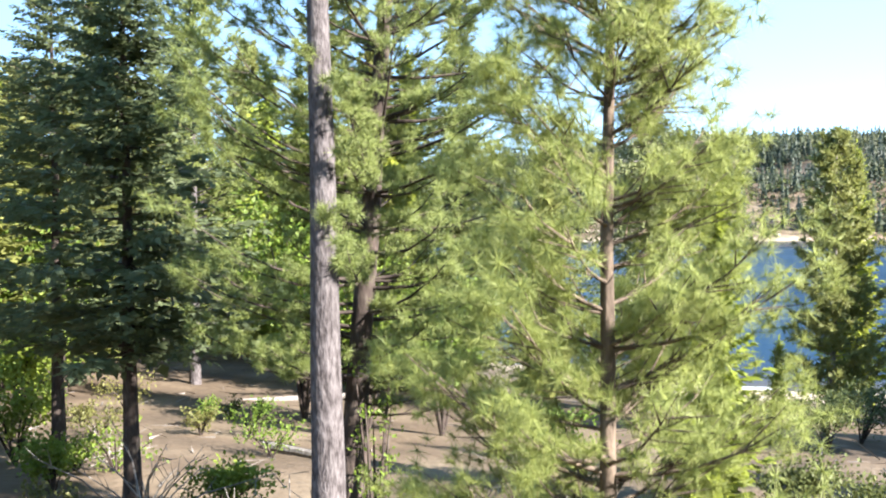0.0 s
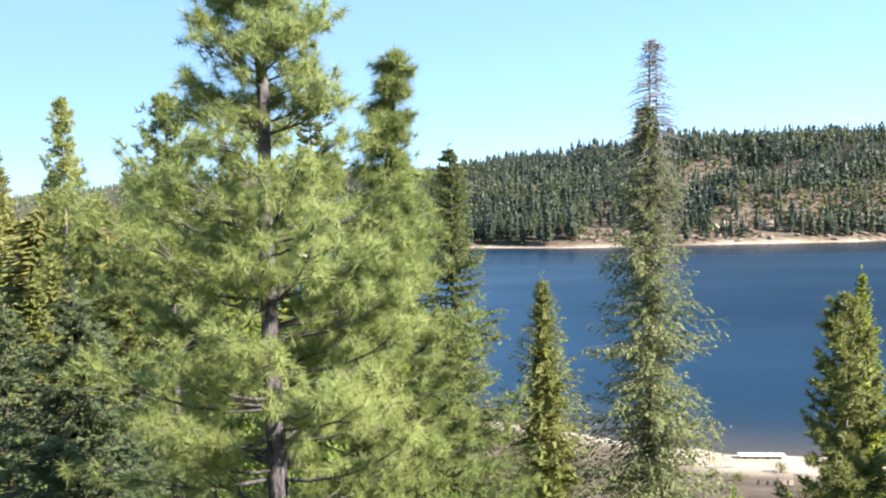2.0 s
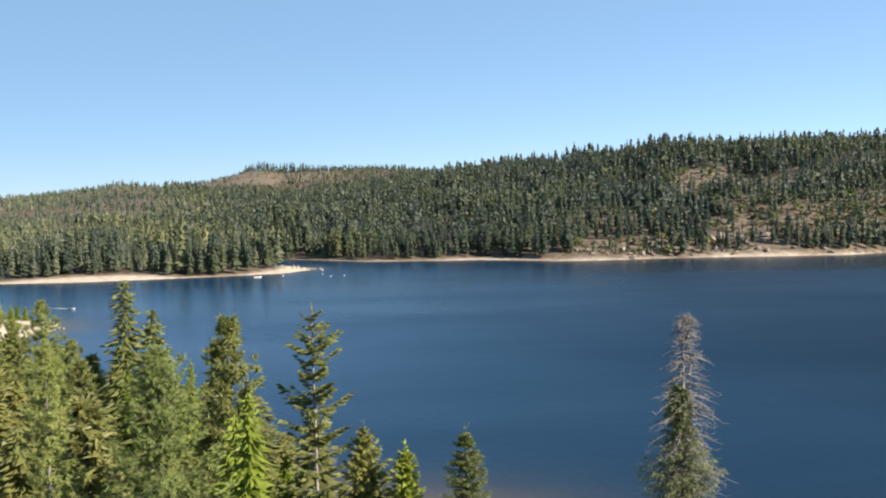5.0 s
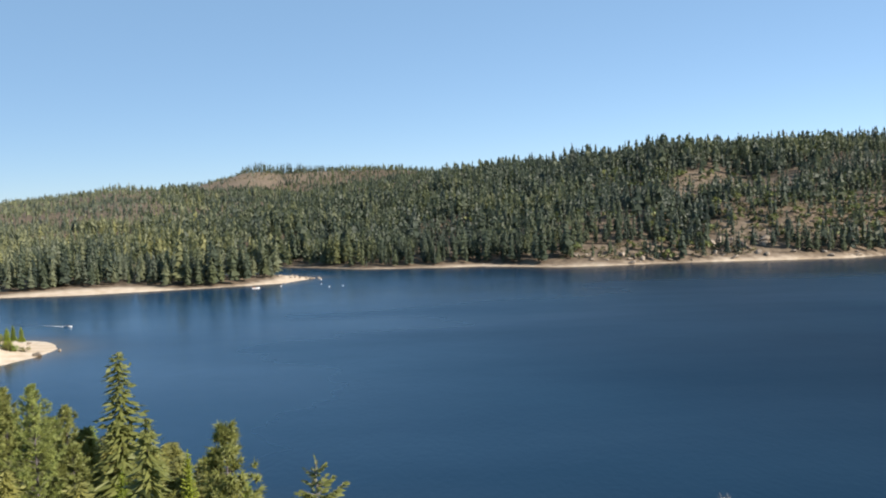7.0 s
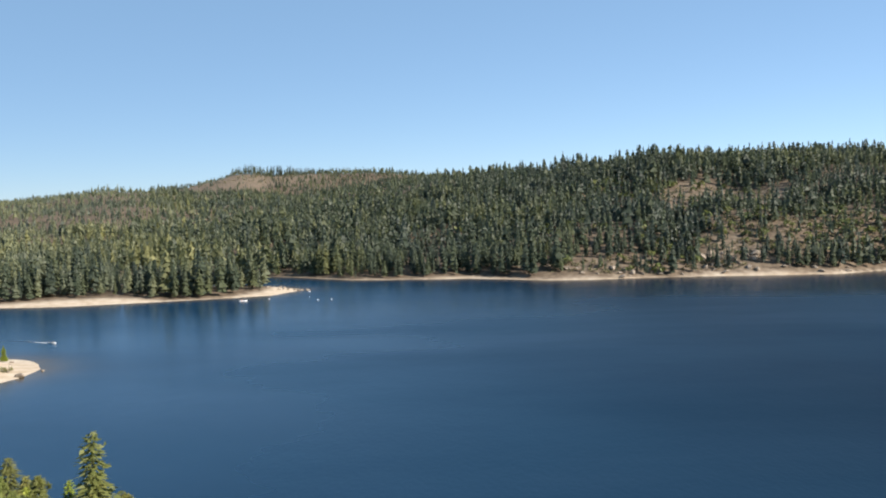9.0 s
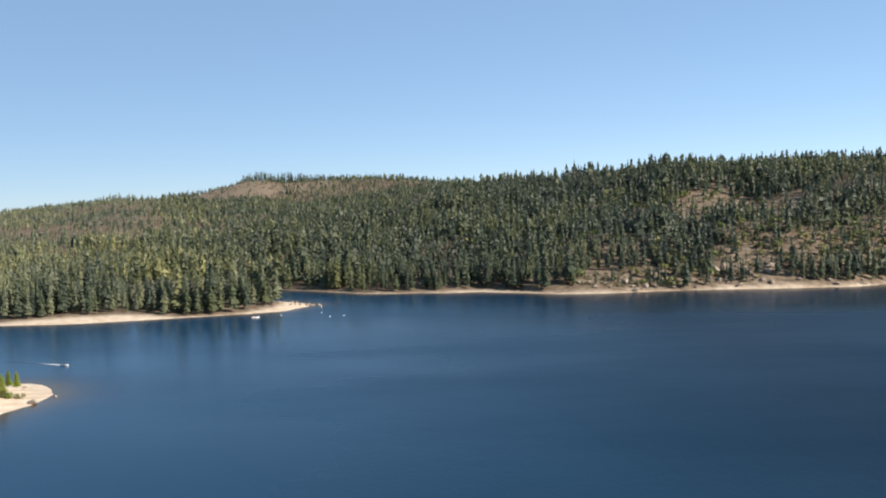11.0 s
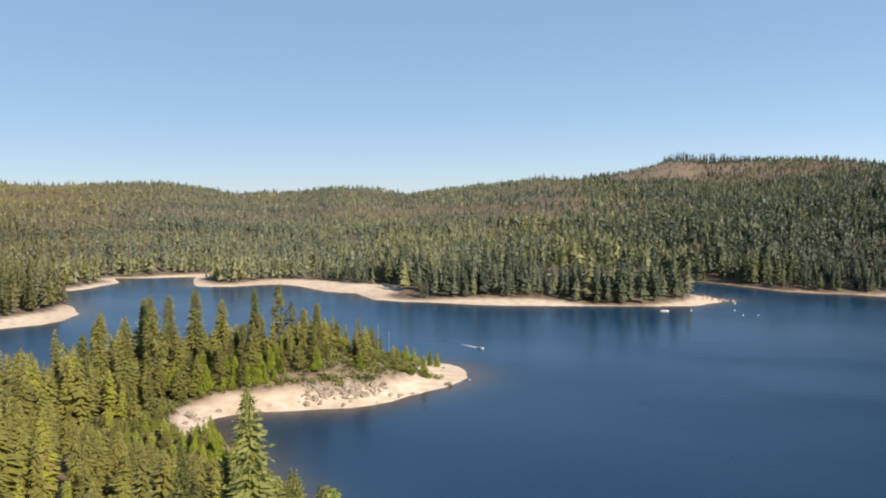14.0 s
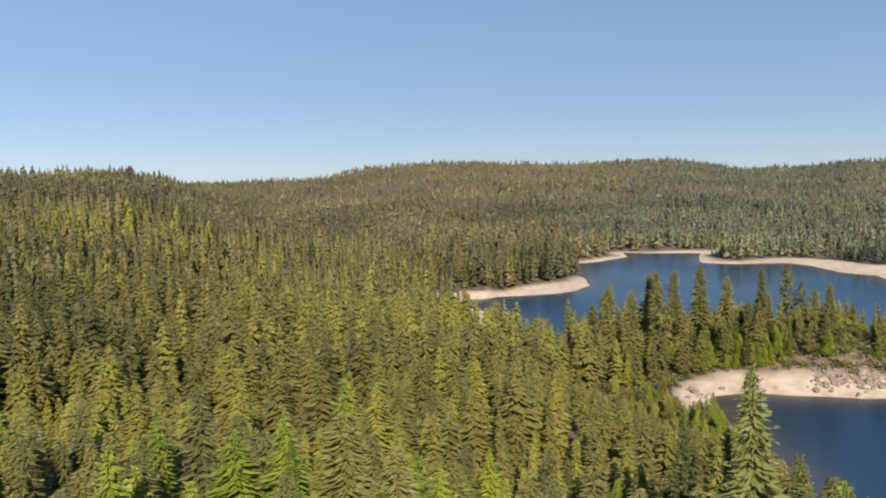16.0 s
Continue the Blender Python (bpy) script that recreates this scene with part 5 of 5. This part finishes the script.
for k in range(46):
    x = rng.uniform(90, 320)
    boulder(x, float(np.interp(x, [78, 115, 154, 198, 239, 280, 316], [668, 667, 671, 675, 669, 672, 690])) + rng.uniform(1, 20), rng.uniform(0.8, 3.2), rng, "grey granite boulder on the far shore", "far shore boulders")
for k in range(14):
    boulder(205 + rng.normal() * 14, 705 + rng.normal() * 9, rng.uniform(2.0, 5.0), rng, "large grey granite slab on the far hillside", "far slope slabs")
for k in range(12):
    boulder(-186 + rng.normal() * 5, 252 + rng.normal() * 5, rng.uniform(0.6, 1.9), rng, "pale granite boulder at the head of the cove", "cove boulders")

# scrub on the island slope and in the clearings
sx, sy, sr = [], [], []
for cx, cy, rx, ry, n in ((240, 900, 80, 50, 420), (285, 740, 90, 50, 620), (150, 688, 70, 14, 160), (-540, 2940, 180, 120, 260)):
    a, q = rng.uniform(0, 6.28, n), np.sqrt(rng.random(n))
    sx.append(cx + rx * q * np.cos(a)); sy.append(cy + ry * q * np.sin(a)); sr.append(rng.uniform(0.5, 1.3, n) * (1.0 if cy < 400 else 2.0 if cy < 1000 else 4.0))
sx, sy, sr = np.concatenate(sx), np.concatenate(sy), np.concatenate(sr)
ok = shore_distance(sx, sy) > np.where(sy < 400, 9.0, 7.0)
sx, sy, sr = sx[ok], sy[ok], sr[ok]
sz = ground_height(sx, sy)
per = 18
d = unit(rng.normal(size=(len(sx), per, 3)))
d[..., 2] = np.abs(d[..., 2])
o = np.stack([sx, sy, sz], -1)[:, None] + d * sr[:, None, None] * np.array([0.75, 0.75, 0.65]) * rng.random((len(sx), per, 1)) ** 0.5
w = unit(d + rng.normal(size=d.shape) * 0.6)
ln = np.repeat(sr, per) * 0.55
v, f = kites(o.reshape(-1, 3), w.reshape(-1, 3), ln, ln * 0.4, rng)
tagged(new("scrub", mesh_of("scrub", v, f, SCRUB, False, [("tint", np.repeat(rng.random(len(sx)), per * 4))])), "low olive-brown scrub on the open slopes", "scrub", kind="stuff")


# brush over the island's slopes, down to the sand
bx, by = rng.uniform(-232, -112, 6500), rng.uniform(188, 372, 6500)
edge = shore_distance(bx, by) - beach_width(bx, by)
ok = (edge > -0.5) & (edge < 26)
bx, by = bx[ok], by[ok]
br = rng.uniform(0.7, 1.9, len(bx))
per = 34
d = unit(rng.normal(size=(len(bx), per, 3)))
d[..., 2] = np.abs(d[..., 2])
o = np.stack([bx, by, ground_height(bx, by)], -1)[:, None] + d * br[:, None, None] * rng.random((len(bx), per, 1)) ** 0.4
w = unit(d + rng.normal(size=d.shape) * 0.6)
ln = np.repeat(br, per) * 0.5
v, f = kites(o.reshape(-1, 3), w.reshape(-1, 3), ln, ln * 0.4, rng)
tagged(new("brush", mesh_of("brush", v, f, BRUSH, False, [("tint", np.repeat(rng.random(len(bx)), per * 4))])), "green-brown brush covering the slopes round the cove", "brush", kind="stuff")


# ---- island trees that stand out ----
def island_trees():
    rng = np.random.default_rng(73)
    spots = [(-228, 259, 30.6, 0), (-227, 281, 33.6, 2), (-222, 285, 33.9, 2), (-218, 294, 35.0, 1), (-208, 296, 31.3, 6), (-202, 307, 34.5, 2), (-196, 313, 35.1, 5), (-191, 314, 29.1, 5), (-181, 315, 29.5, 6), (-216, 257, 29.7, 0), (-211, 234, 27.8, 1), (-214, 268, 31, 5), (-233, 285, 32, 1),
             (-154, 352, 8.3, 4), (-158, 347, 9.9, 3), (-152, 354, 7.4, 4), (-172, 300, 17, 4), (-176, 309, 21, 5), (-186, 300, 20, 3), (-192, 290, 16, 4), (-196, 282, 15, 3), (-188, 283, 13, 4), (-200, 275, 17, 3), (-184, 327, 20, 6), (-174, 330, 16, 3), (-190, 330, 24, 6), (-203, 286, 18, 4), (-199, 296, 24, 0),
             (-162, 230, 9.0, 3), (-150, 218, 8.5, 4), (-139, 209, 8.0, 4), (-130, 201, 8.5, 4), (-123, 197, 11.8, 6), (-148, 209, 8.0, 3), (-118, 192, 10.3, 3), (-125, 191, 10.4, 0), (-160, 221, 8.0, 3),
             (-195, 338, 17.3, 3), (-173, 308, 16.8, 5), (-176, 325, 16.0, 4), (-220, 367, 19.8, 6), (-181, 298, 20.6, 5), (-162, 312, 14.1, 4), (-176, 350, 10.2, 3), (-160, 337, 10.4, 4), (-160, 344, 11.3, 3), (-149, 336, 9.5, 4), (-199, 359, 15.9, 3), (-191, 374, 12.0, 5),
             (-219, 275, 15.3, 4), (-219, 281, 12.5, 4), (-206, 270, 12.5, 3), (-218, 290, 13.2, 3), (-204, 277, 15.3, 3), (-197, 273, 13.2, 3), (-208, 290, 15.3, 3), (-210, 298, 13.2, 3), (-212, 309, 15.3, 3), (-192, 286, 12.5, 3), (-187, 288, 15.3, 4), (-232, 293, 12.5, 3), (-196, 285, 15.3, 3), (-198, 308, 12.5, 4)]
    # bright young firs on the slope above the cove
    for k in range(70):
        u, w = rng.random(), rng.uniform(-1, 1)
        w = 11 * abs(w)
        x, y = -209 + 32 * u - 0.8 * w, 257 + 33 * u + 0.6 * w
        if shore_distance(x, y)[0] > beach_width(np.array([x]), np.array([y]))[0] + 1:
            spots.append((x, y, foot(x, y) + rng.uniform(3.5, 8.0), 3 + k % 2))
    for k in range(150):
        x, y = rng.uniform(-185, -118), rng.uniform(192, 258)
        edge = shore_distance(x, y)[0] - beach_width(np.array([x]), np.array([y]))[0]
        if 0.8 < edge < 20:
            spots.append((x, y, foot(x, y) + rng.uniform(3.5, 6.0), 3 + k % 2))
    bases = {}
    for x, y, top, k in spots:
        h, r, kind, p, mats = PROTOS[k]
        z = foot(x, y) - 0.2
        s = max(top - z, 4.0) / h
        at = pose(x, y, z, 0, 0, rng.uniform(0, 360))
        if k not in bases:
            bases[k] = ob = plant({"fir": "fir_tree", "young": "young_fir_tree", "pine": "pine_tree"}[kind], {"fir": "tall green fir on the island", "young": "small bright green fir on the island", "pine": "tall pine on the island above the cove"}[kind], p, mats, (0, 0, 0), group="island trees")
            ob.matrix_basis = at
        else:
            ob = copy_thing(bases[k], at)
        sw = min(1.15, max(s * 1.3, 0.42))
        ob.scale = (sw, sw, s)


island_trees()


# ---- people's things ----
def box(bm, x0, x1, y0, y1, z0, z1):
    m = Matrix.LocRotScale(((x0 + x1) / 2, (y0 + y1) / 2, (z0 + z1) / 2), None, (x1 - x0, y1 - y0, z1 - z0))
    bmesh.ops.create_cube(bm, size=1.0, matrix=m)
    return bm


def motorboat(x, y, turn, length, label, engine=True):
    root = tagged(new("motorboat" if engine else "moored_boat"), label, "boat")
    root.matrix_world = pose(x, y, 0, 0, 0, turn)
    bm = bmesh.new()
    rows = []
    for s, half, low in ((-0.5, 0.17, -0.06), (-0.2, 0.19, -0.07), (0.15, 0.18, -0.06), (0.38, 0.1, -0.02), (0.5, 0.01, 0.06)):
        rows.append([bm.verts.new((s * length, o * half * length, z * length)) for o, z in ((-1, 0.12 + max(0, s) * 0.06), (-0.75, 0.0), (0, low), (0.75, 0.0), (1, 0.12 + max(0, s) * 0.06))])
    for a, b in zip(rows, rows[1:]):
        for i in range(4):
            bm.faces.new((a[i], b[i], b[i + 1], a[i + 1]))
        bm.faces.new((a[4], b[4], b[0], a[0]))
    bm.faces.new(rows[0])
    part("hull", bm, WHITE, root)
    bm = box(bmesh.new(), 0.02 * length, 0.06 * length, -0.14 * length, 0.14 * length, 0.12 * length, 0.22 * length)
    part("windscreen", bm, DARK, root, "dark tinted windscreen")
    bm = box(bmesh.new(), -0.28 * length, -0.12 * length, -0.12 * length, 0.12 * length, 0.11 * length, 0.17 * length)
    part("seat", bm, ORANGE if not engine else DARK, root)
    if engine:
        bm = box(bmesh.new(), -0.56 * length, -0.5 * length, -0.04 * length, 0.04 * length, -0.04 * length, 0.18 * length)
        part("outboard_motor", bm, DARK, root)


motorboat(-156.8, 410.3, -28.0, 4.2, "white motorboat speeding over the lake")
motorboat(-108.9, 568.9, 15.0, 4.4, "small white boat moored off the point", False)
# wake behind the moving boat: one ragged, tapering sheet that follows the turn
s = np.linspace(0, 1, 40)
wx, wy = -159.5 - 24 * s - 6 * s**2, 411.8 + 13.5 * s - 1.0 * s**2
half = 0.7 * (0.7 + 0.9 * s) * (1 - 0.75 * s) * (1 + 0.5 * fbm(s * 60, s * 0, 5.0, 3, 81))
v = np.concatenate([np.stack([wx + half * 0.45, wy + half, 0.03 + 0 * s], -1), np.stack([wx - half * 0.45, wy - half, 0.03 + 0 * s], -1)])
i = np.arange(39)
# the weaker reflection of churned water is painted as a dark colour
tagged(new("wake", mesh_of("wake", v, np.stack([i, i + 1, i + 41, i + 40], -1), DULL_WAKE)), "dark wake trailing behind the motorboat", "wake", kind="stuff")
u = s * 0.42
fx, fy = -159.0 - 24 * u - 6 * u**2, 411.5 + 13.5 * u - 1.0 * u**2
half = 0.75 * (1 - 0.85 * s) * (1 + 0.7 * fbm(s * 60, s * 0, 5.0, 3, 83))
v = np.concatenate([np.stack([fx + half * 0.45, fy + half, 0.06 + 0 * s], -1), np.stack([fx - half * 0.45, fy - half, 0.06 + 0 * s], -1)])
tagged(new("foam", mesh_of("foam", v, np.stack([i, i + 1, i + 41, i + 40], -1), WHITE)), "white foam churned up behind the motorboat", "foam", kind="stuff")


def buoy(x, y, radius):
    root = tagged(new("buoy"), "round white mooring buoy floating on the lake", "buoy", "mooring buoys")
    root.location = (x, y, 0)
    bm = bmesh.new()
    bmesh.ops.create_uvsphere(bm, u_segments=12, v_segments=8, radius=radius, matrix=Matrix.Translation((0, 0, radius * 0.45)))
    part("float", bm, WHITE, root)
    bm = bmesh.new()
    bmesh.ops.create_cone(bm, cap_ends=True, segments=8, radius1=radius * 0.2, radius2=radius * 0.15, depth=radius * 0.6, matrix=Matrix.Translation((0, 0, radius * 1.6)))
    part("ring_post", bm, ORANGE, root)


for x, y, r in ((-95.5, 577.4, 0.42), (-95.4, 618, 0.35), (-77.1, 620, 0.45), (-73.1, 586.9, 0.35), (-65.8, 566, 0.38), (-58.2, 569, 0.35)):
    buoy(x, y, r * 0.85)


def pole(x, y, height, label):
    root = tagged(new("pole"), label, "pole", "island poles")
    root.location = (x, y, foot(x, y) - 0.3)
    v, q = tube(np.array([[0, 0, 0], [0, 0, height * 0.5], [0, 0, height]]), [0.1, 0.09, 0.08], 10)
    piece("shaft", mesh_of("shaft", v, q, BARK_PALE, True), root)
    bm = bmesh.new()
    bmesh.ops.create_cone(bm, cap_ends=True, segments=10, radius1=0.13, radius2=0.08, depth=0.25, matrix=Matrix.Translation((0, 0, height + 0.1)))
    part("cap", bm, GREY_METAL, root)


pole(-175.0, 349.7, 17.3 - foot(-175, 349.7), "tall pale pole rising behind the island trees")
pole(-171.3, 351.6, 14.6 - foot(-171.3, 351.6), "pale pole rising behind the island trees")


def floating_dock(x, y, turn):
    root = tagged(new("floating_dock"), "white floating dock drawn up at the beach", "dock")
    root.matrix_world = pose(x, y, max(foot(x, y), 0.0) + 0.02, 0, 0, turn)
    for k in range(5):
        bm = box(bmesh.new(), -2.6 + k * 1.05, -1.6 + k * 1.05, -0.75, 0.75, 0.34, 0.42)
        part("deck_board", bm, WHITE, root)
    for k in range(4):
        bm = bmesh.new()
        bmesh.ops.create_cone(bm, cap_ends=True, segments=12, radius1=0.17, radius2=0.17, depth=1.3, matrix=Matrix.Translation((-2.0 + k * 1.3, 0, 0.17)) @ Matrix.Rotation(radians(90), 4, "X"))
        part("float_drum", bm, DARK, root)


floating_dock(35.5, 112.0, -6)


def handrail(x, y, turn):
    """Timber steps with a rail, going down to the beach."""
    root = tagged(new("beach_steps"), "weathered timber steps with handrails down to the beach", "steps")
    root.matrix_world = pose(x, y, foot(x, y), 0, 0, turn)
    down = foot(x, y) - foot(x + 3.6 * math.cos(radians(turn)), y + 3.6 * math.sin(radians(turn)))
    down = min(max(down, 0.2), 2.0)
    for k in range(9):
        part("step", box(bmesh.new(), k * 0.4, k * 0.4 + 0.36, -0.7, 0.7, 0.1 - down * k / 9, 0.16 - down * k / 9), PLANK, root)
    for side in (-0.75, 0.75):
        for k in range(3):
            part("post", box(bmesh.new(), k * 1.6, k * 1.6 + 0.1, side - 0.05, side + 0.05, -down - 0.1, 1.1 - down * k / 2.25), PLANK, root)
        for hgt in (0.55, 1.05):
            v, q = tube(np.array([[0, side, hgt], [1.6, side, hgt - down * 0.44], [3.3, side, hgt - down * 0.89]]), [0.05, 0.05, 0.05], 6)
            piece("rail", mesh_of("rail", v, q, PLANK), root)


handrail(32.0, 94.0, 70)
